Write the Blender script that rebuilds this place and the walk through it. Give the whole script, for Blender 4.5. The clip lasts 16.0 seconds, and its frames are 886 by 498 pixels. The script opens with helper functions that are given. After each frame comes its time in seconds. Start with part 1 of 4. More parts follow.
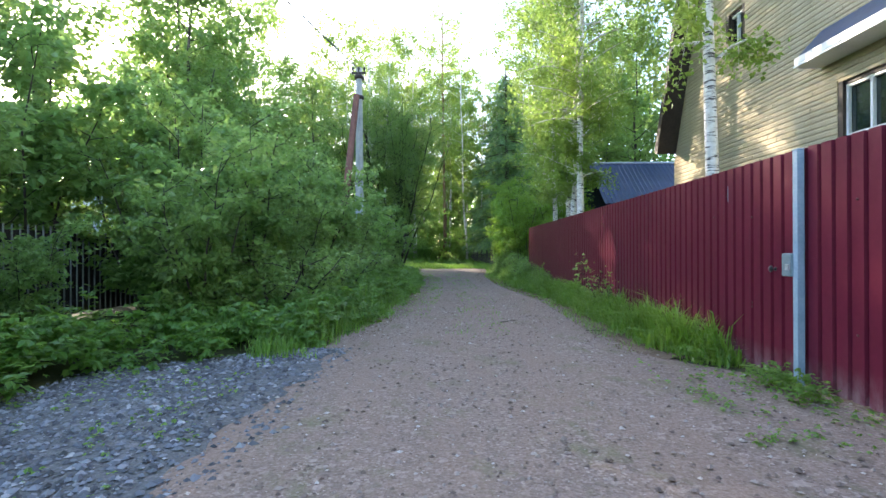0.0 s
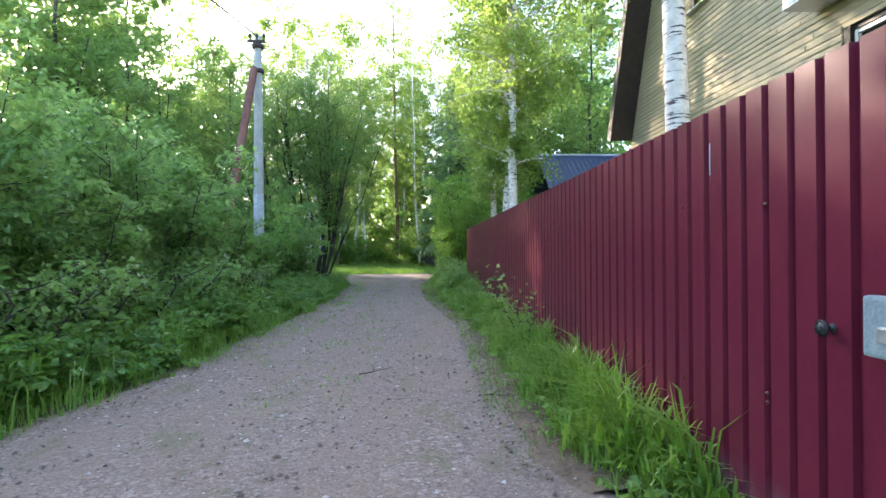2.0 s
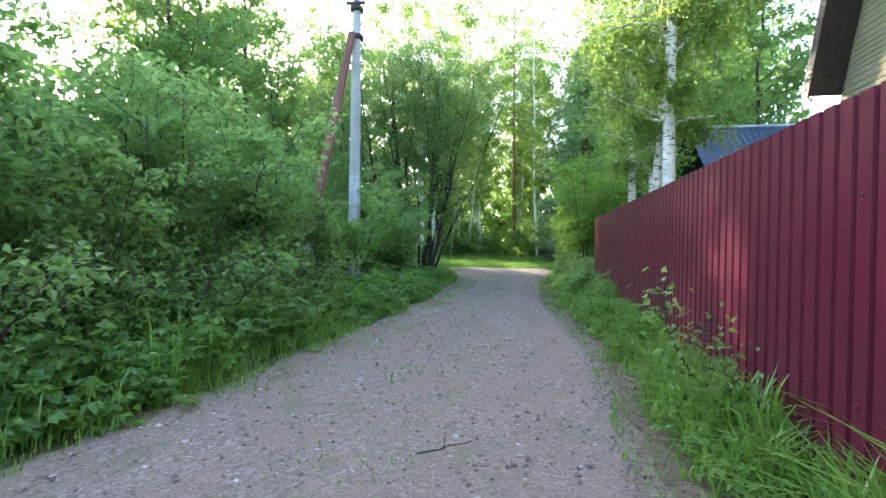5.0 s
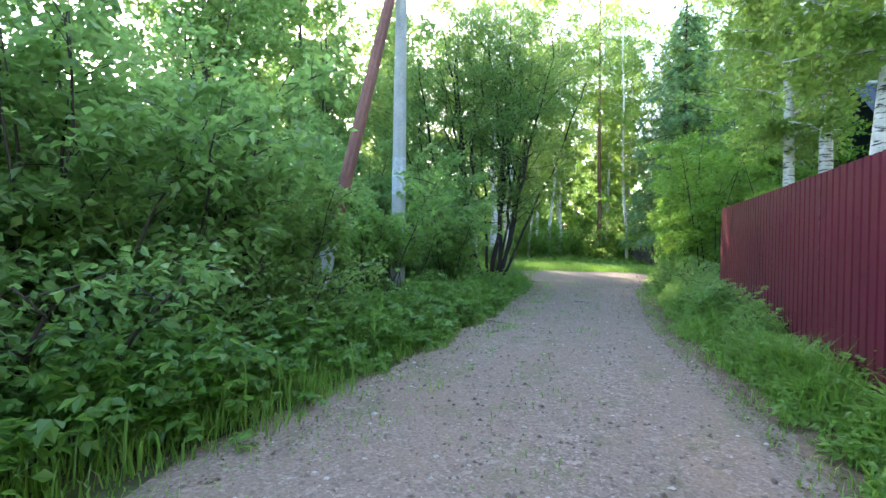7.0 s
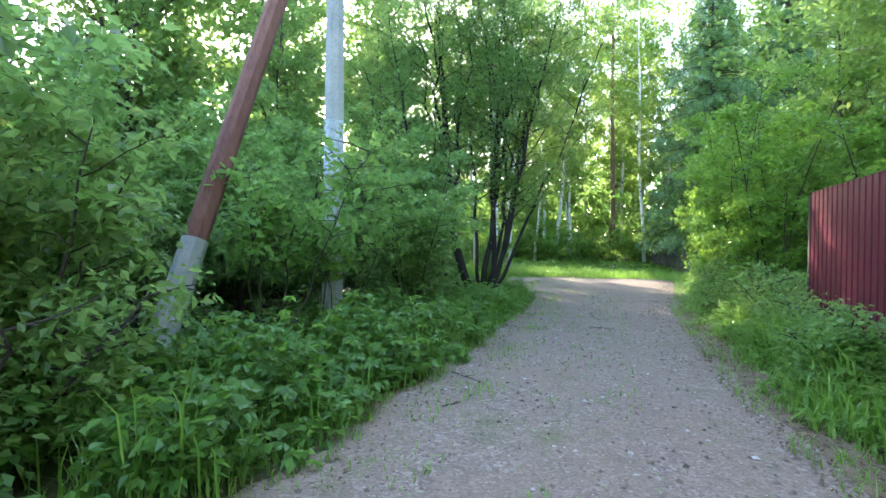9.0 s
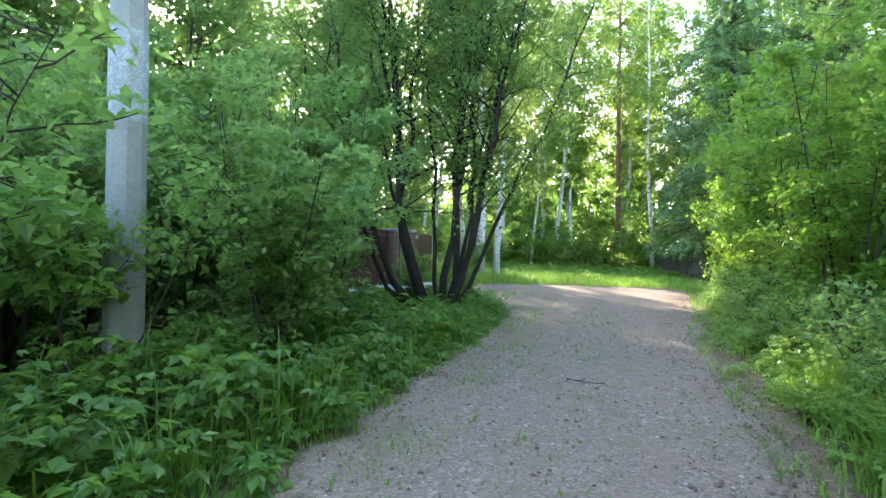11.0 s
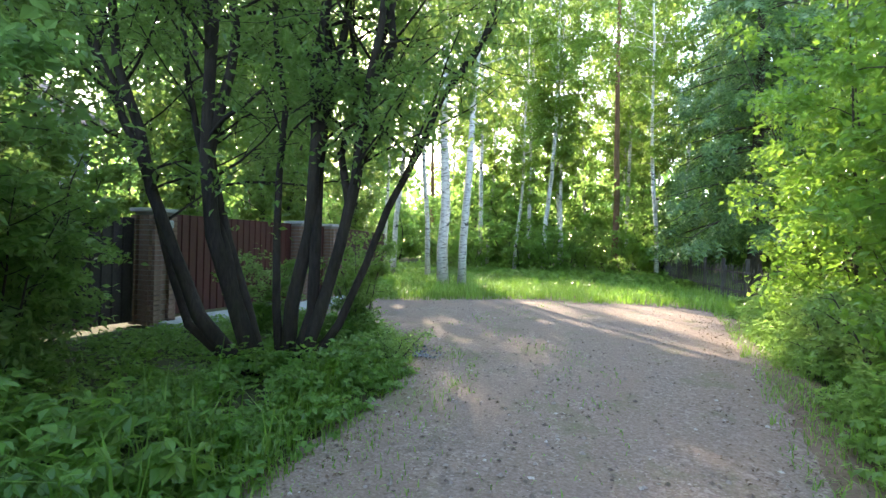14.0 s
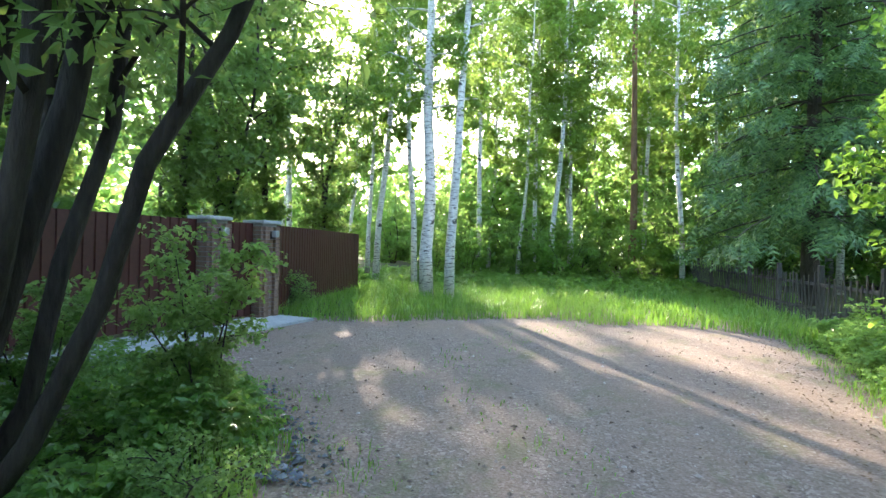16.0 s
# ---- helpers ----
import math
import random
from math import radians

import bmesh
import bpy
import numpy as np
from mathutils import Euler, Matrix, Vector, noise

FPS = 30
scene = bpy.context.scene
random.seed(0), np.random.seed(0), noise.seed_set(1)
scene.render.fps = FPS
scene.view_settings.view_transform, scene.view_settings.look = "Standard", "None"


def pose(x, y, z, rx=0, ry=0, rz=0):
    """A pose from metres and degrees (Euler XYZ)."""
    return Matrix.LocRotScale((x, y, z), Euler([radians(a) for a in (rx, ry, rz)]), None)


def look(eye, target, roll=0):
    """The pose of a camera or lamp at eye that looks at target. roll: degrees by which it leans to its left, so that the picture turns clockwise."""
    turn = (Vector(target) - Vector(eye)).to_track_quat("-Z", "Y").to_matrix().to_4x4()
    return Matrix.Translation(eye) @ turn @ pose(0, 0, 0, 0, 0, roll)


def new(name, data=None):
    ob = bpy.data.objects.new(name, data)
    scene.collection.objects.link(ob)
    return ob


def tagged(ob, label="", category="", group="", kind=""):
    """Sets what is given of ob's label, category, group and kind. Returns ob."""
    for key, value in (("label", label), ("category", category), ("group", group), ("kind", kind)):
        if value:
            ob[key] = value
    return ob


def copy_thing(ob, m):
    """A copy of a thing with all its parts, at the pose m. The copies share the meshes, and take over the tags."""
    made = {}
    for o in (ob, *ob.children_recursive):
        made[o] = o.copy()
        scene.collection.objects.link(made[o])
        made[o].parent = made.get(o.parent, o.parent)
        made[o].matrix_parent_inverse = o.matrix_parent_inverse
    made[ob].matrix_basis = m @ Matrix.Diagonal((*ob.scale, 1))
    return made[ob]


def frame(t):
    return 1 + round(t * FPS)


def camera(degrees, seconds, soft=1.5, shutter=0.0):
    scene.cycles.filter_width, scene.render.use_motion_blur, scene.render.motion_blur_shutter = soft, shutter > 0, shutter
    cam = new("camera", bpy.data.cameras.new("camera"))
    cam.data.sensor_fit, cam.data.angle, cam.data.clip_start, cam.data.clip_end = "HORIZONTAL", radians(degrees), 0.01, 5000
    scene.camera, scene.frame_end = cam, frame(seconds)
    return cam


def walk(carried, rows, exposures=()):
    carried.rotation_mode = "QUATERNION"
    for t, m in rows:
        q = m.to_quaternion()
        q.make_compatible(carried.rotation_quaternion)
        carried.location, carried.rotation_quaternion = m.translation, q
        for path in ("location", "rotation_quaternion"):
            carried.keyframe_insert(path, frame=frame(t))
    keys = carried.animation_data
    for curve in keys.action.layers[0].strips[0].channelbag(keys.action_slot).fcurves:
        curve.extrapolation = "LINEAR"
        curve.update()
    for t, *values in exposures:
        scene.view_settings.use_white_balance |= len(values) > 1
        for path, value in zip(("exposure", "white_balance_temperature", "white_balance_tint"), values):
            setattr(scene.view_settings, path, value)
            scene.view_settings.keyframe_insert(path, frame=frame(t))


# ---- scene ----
cam = camera(81.1, 16.0, soft=1.5)
METRES, EYE, TILT, LEAN, TURN = 24.0, 1.18, 0.0, 0.0, 1.0
ROWS = [
    (0.0, 0.0, 0.0, 0.0, 0.0, 0.18, 0.15),
    (0.5, 0.015, 0.0343, 0.0006, -0.19, 0.16, 0.16),
    (1.0, 0.0302, 0.0638, 0.0018, -1.38, 0.25, 0.25),
    (1.5, 0.0465, 0.0954, 0.0034, -1.69, 0.22, 0.27),
    (2.0, 0.0616, 0.121, 0.005, -3.48, 0.29, 0.38),
    (2.5, 0.0757, 0.1434, 0.0054, -4.69, 0.38, 0.43),
    (3.0, 0.0863, 0.1532, 0.0062, -6.84, 0.76, 0.48),
    (3.5, 0.0894, 0.158, 0.0058, -9.28, 1.27, 0.05),
    (4.0, 0.0825, 0.1697, 0.0038, -10.26, 0.85, -0.46),
    (4.5, 0.0717, 0.1921, 0.0029, -3.5, -0.15, -1.01),
    (5.0, 0.0654, 0.2228, 0.0045, 9.52, -0.64, -0.9),
    (7.5, 0.0488, 0.3831, 0.0048, 18.59, -0.66, -0.87),
    (8.0, 0.0438, 0.4188, 0.0043, 18.98, -0.58, -0.82),
    (8.5, 0.0411, 0.4562, 0.0045, 19.04, -0.6, -0.75),
    (9.0, 0.0396, 0.4918, 0.004, 19.24, -0.46, -0.72),
    (9.5, 0.0415, 0.5274, 0.0046, 19.17, -0.46, -0.71),
    (12.0, 0.0438, 0.6941, 0.0048, 20.47, -0.39, -1.68),
    (12.5, 0.0438, 0.7292, 0.0058, 20.52, -0.43, -1.65),
    (13.0, 0.0419, 0.7629, 0.0053, 20.55, -0.32, -1.59),
    (13.5, 0.041, 0.7969, 0.0057, 19.75, -0.29, -1.55),
    (14.0, 0.0367, 0.8316, 0.0058, 19.69, -0.27, -1.63),
    (14.5, 0.0331, 0.8652, 0.0063, 19.59, -0.22, -1.56),
    (15.0, 0.0278, 0.9001, 0.0066, 20.35, -0.17, -1.54),
    (15.5, 0.0241, 0.933, 0.0074, 20.35, -0.14, -1.48),
    (16.0, 0.0202, 0.9659, 0.0078, 20.72, -0.12, -1.48),
]
walk(cam, [(t, pose(0, 0, EYE, TILT, LEAN, TURN) @ pose(METRES * x, METRES * y, METRES * z, 90 + pitch, roll, yaw)) for t, x, y, z, yaw, pitch, roll in ROWS],
     exposures=[(0.0, 2.74, 6500, 14), (1.5, 2.9, 6550, 15), (3.5, 3.3, 6350, 16), (4.5, 3.3, 6350, 13), (5.2, 3.22, 6400, 11), (9.0, 3.54, 6400, 11), (12.5, 3.6, 6900, 14), (14.5, 3.5, 6800, 15), (16.0, 3.45, 6450, 12)])

# ---- sky and sun ----
SUN_AZ, SUN_EL = 35.0, 21.0          # degrees to the left of +y, and above the horizon
world = bpy.data.worlds.new("world")
scene.world = world
world.use_nodes = True
wn = world.node_tree
sky = wn.nodes.new("ShaderNodeTexSky")
sky.sky_type, sky.sun_disc = "NISHITA", False
sky.sun_elevation, sky.sun_rotation = radians(SUN_EL), radians(-SUN_AZ)
sky.air_density, sky.dust_density = 1.0, 1.0
wn.nodes["Background"].inputs["Strength"].default_value = 0.15
wn.links.new(sky.outputs[0], wn.nodes["Background"].inputs["Color"])
sun = new("sun", bpy.data.lights.new("sun", "SUN"))
sun.data.energy, sun.data.angle, sun.data.color = 2.4, radians(0.6), (1.0, 0.87, 0.68)
sun.matrix_world = look((-20, 28, 16), (-20 + math.sin(radians(SUN_AZ)), 28 - math.cos(radians(SUN_AZ)), 16 - math.tan(radians(SUN_EL))))


# ---- materials ----
def material(name, rough=0.6, metal=0.0, spec=0.5):
    m = bpy.data.materials.new(name)
    m.use_nodes = True
    b = m.node_tree.nodes["Principled BSDF"]
    b.inputs["Roughness"].default_value, b.inputs["Metallic"].default_value = rough, metal
    b.inputs["Specular IOR Level"].default_value = spec
    return m, m.node_tree, b


def node(t, kind, **values):
    n = t.nodes.new(kind)
    for k, v in values.items():
        n.inputs[k.replace("_", " ")].default_value = v
    return n


def coords(t, scale=(1, 1, 1), space="Object"):
    c, m = t.nodes.new("ShaderNodeTexCoord"), t.nodes.new("ShaderNodeMapping")
    m.inputs["Scale"].default_value = scale
    t.links.new(c.outputs[space], m.inputs["Vector"])
    return m.outputs["Vector"]


def ramp(t, source, stops):
    r = t.nodes.new("ShaderNodeValToRGB")
    e = r.color_ramp.elements
    while len(e) < len(stops):
        e.new(0.5)
    for el, (p, c) in zip(e, stops):
        el.position, el.color = p, (*c, 1)
    t.links.new(source, r.inputs["Fac"])
    return r.outputs["Color"]


def blend(t, fac, a, b, mode="MIX"):
    m = t.nodes.new("ShaderNodeMix")
    m.data_type, m.blend_type = "RGBA", mode
    for socket, v in ((m.inputs[0], fac), (m.inputs[6], a), (m.inputs[7], b)):
        if isinstance(v, (int, float)):
            socket.default_value = v
        elif isinstance(v, tuple):
            socket.default_value = (*v, 1)
        else:
            t.links.new(v, socket)
    return m.outputs[2]


def noise_of(t, vector, scale, detail=4.0, rough=0.6):
    n = node(t, "ShaderNodeTexNoise", Scale=scale, Detail=detail, Roughness=rough)
    t.links.new(vector, n.inputs["Vector"])
    return n.outputs["Fac"]


def bump(t, b, height, strength=0.4, distance=0.02):
    n = node(t, "ShaderNodeBump", Strength=strength, Distance=distance)
    t.links.new(height, n.inputs["Height"])
    t.links.new(n.outputs["Normal"], b.inputs["Normal"])


def speckled(name, dark, mid, light, scale, rough=0.8, fine=6.0, relief=0.4, metal=0.0, stretch=(1, 1, 1), spec=0.4, depth=0.01):
    """A surface with blotches and grain at two scales."""
    m, t, b = material(name, rough, metal, spec)
    v = coords(t, stretch)
    big, small = noise_of(t, v, scale), noise_of(t, v, scale * fine)
    c1 = ramp(t, big, [(0.3, dark), (0.5, mid), (0.72, light)])
    c2 = ramp(t, small, [(0.3, dark), (0.7, light)])
    t.links.new(blend(t, 0.45, c1, c2), b.inputs["Base Color"])
    bump(t, b, small, relief, depth)
    return m


def foliage(name, low, mid, high, through_colour, share=0.45, rough=0.38, spec=0.6):
    """Leaves: each one its own green, light shines through them."""
    m, t, b = material(name, rough, 0.0, spec)
    geo = t.nodes.new("ShaderNodeNewGeometry")
    obj = t.nodes.new("ShaderNodeObjectInfo")
    col = ramp(t, geo.outputs["Random Per Island"], [(0.0, low), (0.5, mid), (1.0, high)])
    tint = ramp(t, obj.outputs["Random"], [(0.0, (0.8, 0.95, 0.85)), (1.0, (1.15, 1.05, 0.8))])
    col = blend(t, 1.0, col, tint, "MULTIPLY")
    t.links.new(col, b.inputs["Base Color"])
    tr = t.nodes.new("ShaderNodeBsdfTranslucent")
    t.links.new(blend(t, 0.8, col, through_colour), tr.inputs["Color"])
    mix = t.nodes.new("ShaderNodeMixShader")
    mix.inputs[0].default_value = share
    t.links.new(b.outputs[0], mix.inputs[1])
    t.links.new(tr.outputs[0], mix.inputs[2])
    t.links.new(mix.outputs[0], t.nodes["Material Output"].inputs["Surface"])
    return m


LEAF_BIRCH = foliage("birch_leaves", (0.07, 0.16, 0.025), (0.11, 0.22, 0.035), (0.19, 0.3, 0.06), (0.4, 0.55, 0.13), 0.55)
LEAF_BUSH = foliage("shrub_leaves", (0.08, 0.165, 0.055), (0.14, 0.255, 0.085), (0.25, 0.39, 0.16), (0.36, 0.56, 0.15), 0.56, 0.36, 0.65)
LEAF_ALDER = foliage("alder_leaves", (0.06, 0.14, 0.035), (0.1, 0.2, 0.05), (0.17, 0.28, 0.08), (0.34, 0.5, 0.13), 0.5)
LEAF_MAPLE = foliage("maple_leaves", (0.07, 0.18, 0.025), (0.12, 0.27, 0.04), (0.21, 0.37, 0.065), (0.36, 0.58, 0.08))
LEAF_HERB = foliage("herb_leaves", (0.06, 0.15, 0.035), (0.105, 0.235, 0.05), (0.19, 0.33, 0.085), (0.3, 0.5, 0.08), 0.5)
GRASS = foliage("grass_blades", (0.07, 0.19, 0.03), (0.14, 0.29, 0.05), (0.26, 0.39, 0.11), (0.28, 0.5, 0.06), 0.4)
NEEDLES = foliage("spruce_needles", (0.04, 0.1, 0.042), (0.085, 0.18, 0.07), (0.19, 0.32, 0.12), (0.19, 0.36, 0.1), 0.32)

# Young hazel and herb green; also paints backlight on undergrowth, haze on far trees.
LEAF_YOUNG_LIT = foliage("young_lit_leaves", (0.09, 0.2, 0.035), (0.13, 0.28, 0.05), (0.2, 0.36, 0.08), (0.36, 0.55, 0.14), 0.55)

BARK = speckled("dark_bark", (0.025, 0.02, 0.017), (0.06, 0.048, 0.04), (0.12, 0.1, 0.085), 5, 0.9, 7, 0.9, stretch=(1, 1, 0.25), depth=0.02)
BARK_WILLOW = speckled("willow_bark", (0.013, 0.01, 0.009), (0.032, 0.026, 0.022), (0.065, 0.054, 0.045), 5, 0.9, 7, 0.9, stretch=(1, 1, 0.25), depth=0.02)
BARK_PINE = speckled("pine_bark", (0.09, 0.05, 0.035), (0.2, 0.11, 0.07), (0.32, 0.19, 0.12), 4, 0.9, 6, 0.9, stretch=(1, 1, 0.3), depth=0.02)


def birch_bark():
    m, t, b = material("birch_bark", 0.65)
    v = coords(t)
    marks = noise_of(t, coords(t, (3.5, 3.5, 26)), 1.6, 3)
    patches = noise_of(t, coords(t, (1, 1, 1.6)), 2.6, 5)
    col = ramp(t, noise_of(t, v, 14), [(0.3, (0.5, 0.47, 0.42)), (0.7, (0.78, 0.76, 0.72))])
    col = blend(t, ramp(t, marks, [(0.56, (0, 0, 0)), (0.61, (1, 1, 1))]), col, (0.06, 0.05, 0.045))
    col = blend(t, ramp(t, patches, [(0.61, (0, 0, 0)), (0.65, (1, 1, 1))]), col, (0.05, 0.045, 0.04))
    t.links.new(col, b.inputs["Base Color"])
    bump(t, b, marks, 0.3, 0.01)
    return m


BARK_BIRCH = birch_bark()


def gravel(name, dark, mid, light, dirt, scale=55.0, moss=None):
    """Packed stones of two sizes in dust; dirt and, in places, thin moss lie over them."""
    m, t, b = material(name, 0.92, 0.0, 0.2)
    v = coords(t)
    vor = node(t, "ShaderNodeTexVoronoi", Scale=scale)
    big = node(t, "ShaderNodeTexVoronoi", Scale=scale * 0.42)
    for n in (vor, big):
        t.links.new(v, n.inputs["Vector"])
    sep, sep2 = t.nodes.new("ShaderNodeSeparateColor"), t.nodes.new("ShaderNodeSeparateColor")
    t.links.new(vor.outputs["Color"], sep.inputs[0])
    t.links.new(big.outputs["Color"], sep2.inputs[0])
    stones = ramp(t, sep.outputs[0], [(0.05, dark), (0.45, mid), (0.8, mid), (1.0, light)])
    larger = ramp(t, sep2.outputs[1], [(0.1, dark), (0.6, mid), (1.0, light)])
    stones = blend(t, ramp(t, sep2.outputs[0], [(0.7, (0, 0, 0)), (0.74, (0.8, 0.8, 0.8))]), stones, larger)
    patches = noise_of(t, coords(t, (1.4, 0.5, 1)), 1.1, 6, 0.7)
    col = blend(t, ramp(t, patches, [(0.32, (0.05, 0.05, 0.05)), (0.62, (0.8, 0.8, 0.8))]), stones, dirt)
    fine = noise_of(t, v, 45, 3)
    col = blend(t, 0.3, col, ramp(t, fine, [(0.3, dark), (0.7, light)]))
    if moss:
        spots = noise_of(t, coords(t, (1.0, 0.6, 1)), 1.7, 6, 0.75)
        col = blend(t, ramp(t, spots, [(0.53, (0, 0, 0)), (0.7, (0.6, 0.6, 0.6))]), col, moss)
    t.links.new(col, b.inputs["Base Color"])
    bump(t, b, vor.outputs["Distance"], 0.55, 0.009)
    return m


ROAD = gravel("road_gravel", (0.1, 0.07, 0.056), (0.235, 0.175, 0.143), (0.47, 0.39, 0.34), (0.235, 0.16, 0.118), 58, (0.11, 0.13, 0.04))
CRUSHED = gravel("crushed_stone", (0.055, 0.056, 0.06), (0.14, 0.143, 0.15), (0.29, 0.295, 0.31), (0.11, 0.108, 0.1), 48)
STONE_M, ST, SB = material("grey_crushed_stones", 0.85, 0.0, 0.3)
ST.links.new(ramp(ST, ST.nodes.new("ShaderNodeNewGeometry").outputs["Random Per Island"],
                  [(0.0, (0.06, 0.062, 0.067)), (0.5, (0.14, 0.15, 0.172)), (0.9, (0.24, 0.255, 0.285)), (1.0, (0.38, 0.385, 0.4))]), SB.inputs["Base Color"])
SOIL = speckled("forest_soil", (0.03, 0.04, 0.015), (0.06, 0.075, 0.025), (0.11, 0.11, 0.05), 1.5, 0.95, 14, 0.8)
PEBBLE_M, PT, PB = material("pebbles", 0.85, 0.0, 0.3)
PT.links.new(ramp(PT, PT.nodes.new("ShaderNodeNewGeometry").outputs["Random Per Island"],
                  [(0.0, (0.12, 0.087, 0.07)), (0.5, (0.23, 0.175, 0.143)), (0.85, (0.34, 0.285, 0.25)), (1.0, (0.55, 0.5, 0.46))]), PB.inputs["Base Color"])
DRY = speckled("dry_litter", (0.08, 0.052, 0.036), (0.16, 0.105, 0.07), (0.27, 0.19, 0.13), 6, 0.95, 6, 0.8)

FENCE_RED = speckled("wine_red_painted_steel", (0.108, 0.012, 0.028), (0.126, 0.0145, 0.033), (0.145, 0.019, 0.039), 2.0, 0.36, 9, 0.04, spec=0.13, depth=0.003)
FT, FB = FENCE_RED.node_tree, FENCE_RED.node_tree.nodes["Principled BSDF"]
paint = FB.inputs["Base Color"].links[0].from_socket
height = FT.nodes.new("ShaderNodeSeparateXYZ")
FT.links.new(coords(FT), height.inputs[0])
splash = node(FT, "ShaderNodeMapRange", From_Min=0.05, From_Max=0.3, To_Min=1.0, To_Max=0.0)
FT.links.new(height.outputs["Z"], splash.inputs["Value"])
dust = FT.nodes.new("ShaderNodeMath")
dust.operation = "MULTIPLY"
FT.links.new(splash.outputs[0], dust.inputs[0])
FT.links.new(ramp(FT, noise_of(FT, coords(FT, (1, 1, 0.4)), 9, 5, 0.7), [(0.35, (0, 0, 0)), (0.75, (0.9, 0.9, 0.9))]), dust.inputs[1])
FT.links.new(blend(FT, dust.outputs[0], paint, (0.3, 0.23, 0.24)), FB.inputs["Base Color"])
FENCE_BROWN = speckled("dark_brown_painted_steel", (0.055, 0.017, 0.014), (0.075, 0.022, 0.018), (0.1, 0.03, 0.025), 2.0, 0.45, 9, 0.05)
BLUE_POST = speckled("pale_blue_painted_steel", (0.2, 0.31, 0.4), (0.27, 0.385, 0.475), (0.36, 0.47, 0.55), 6, 0.45, 6, 0.1)
LOCK_PAINT = speckled("worn_lock_paint", (0.13, 0.19, 0.22), (0.18, 0.25, 0.28), (0.3, 0.37, 0.39), 18, 0.6, 5, 0.3)
STEEL = speckled("galvanised_steel", (0.3, 0.33, 0.35), (0.48, 0.51, 0.53), (0.65, 0.67, 0.68), 9, 0.4, 5, 0.2, metal=0.7)
BLACK = speckled("black_enamel", (0.012, 0.014, 0.016), (0.02, 0.023, 0.026), (0.05, 0.055, 0.06), 9, 0.35)
CONCRETE = speckled("grey_concrete", (0.28, 0.3, 0.3), (0.4, 0.42, 0.42), (0.52, 0.53, 0.52), 3, 0.85, 9, 0.3)
FLAKES = speckled("flaking_paint", (0.3, 0.33, 0.35), (0.4, 0.46, 0.5), (0.75, 0.82, 0.88), 14, 0.85, 4, 0.5)
RUSTY = speckled("rust_red_wood", (0.12, 0.05, 0.04), (0.2, 0.09, 0.07), (0.28, 0.14, 0.11), 3, 0.85, 9, 0.5, stretch=(1, 1, 0.15))
SIDING = speckled("yellow_stone_siding", (0.38, 0.32, 0.205), (0.44, 0.37, 0.25), (0.5, 0.44, 0.31), 3, 0.8, 12, 0.4)
DARK_WOOD = speckled("dark_brown_soffit", (0.018, 0.013, 0.011), (0.035, 0.025, 0.02), (0.06, 0.042, 0.034), 4, 0.6, 6, 0.3)
BLUE_ROOF = speckled("blue_metal_roof", (0.02, 0.032, 0.075), (0.03, 0.048, 0.11), (0.05, 0.08, 0.155), 2, 0.4, 7, 0.1)
WHITE = speckled("white_paint", (0.66, 0.66, 0.64), (0.76, 0.76, 0.74), (0.82, 0.82, 0.8), 4, 0.5, 6, 0.05)
BRICK_M = speckled("brown_brick", (0.14, 0.085, 0.06), (0.24, 0.15, 0.11), (0.34, 0.23, 0.18), 5, 0.85, 7, 0.5)
MORTAR = speckled("mortar", (0.2, 0.19, 0.18), (0.27, 0.26, 0.25), (0.34, 0.33, 0.32), 9, 0.95)
GREY_WOOD = speckled("weathered_grey_wood", (0.03, 0.027, 0.024), (0.065, 0.058, 0.05), (0.13, 0.12, 0.105), 5, 0.9, 8, 0.6, stretch=(1, 1, 0.2))
PALE_WALL = speckled("pale_blue_plaster", (0.42, 0.5, 0.55), (0.5, 0.58, 0.63), (0.58, 0.66, 0.7), 2, 0.8, 9, 0.2)
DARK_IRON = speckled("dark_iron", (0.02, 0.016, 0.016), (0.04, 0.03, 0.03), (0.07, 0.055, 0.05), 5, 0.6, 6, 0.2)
PALE_BAR = speckled("pale_grey_paint", (0.16, 0.17, 0.16), (0.23, 0.24, 0.23), (0.32, 0.33, 0.32), 5, 0.6)
GLASS, GT, GB = material("window_glass", 0.03, 0.0, 0.8)
GB.inputs["Base Color"].default_value = (0.03, 0.05, 0.05, 1)
GB.inputs["Transmission Weight"].default_value = 0.4


# ---- builders ----
def mesh_of(name, verts, faces, mat, smooth=False):
    me = bpy.data.meshes.new(name)
    me.from_pydata([tuple(v) for v in verts] if not isinstance(verts, np.ndarray) else verts.tolist(), [], faces if not isinstance(faces, np.ndarray) else faces.tolist())
    me.materials.append(mat)
    if smooth:
        me.polygons.foreach_set("use_smooth", [True] * len(me.polygons))
    me.update()
    return me


def put(name, me, parent=None, label="", m=None):
    ob = new(name, me)
    if parent:
        ob.parent = parent
    if m is not None:
        ob.matrix_basis = m
    if label:
        ob["label"] = label
    return ob


def thing(name, label, category, m=None, group="", kind=""):
    ob = new(name)
    if m is not None:
        ob.matrix_basis = m
    return tagged(ob, label, category, group, kind)


def box_mesh(name, size, mat, bevel=0.0, centre=(0, 0, 0)):
    bm = bmesh.new()
    bmesh.ops.create_cube(bm, size=1.0, matrix=Matrix.Translation(centre) @ Matrix.Diagonal((*size, 1)))
    if bevel:
        bmesh.ops.bevel(bm, geom=bm.edges[:], offset=bevel, segments=2, affect="EDGES", profile=0.6)
    me = bpy.data.meshes.new(name)
    bm.to_mesh(me)
    bm.free()
    me.materials.append(mat)
    return me


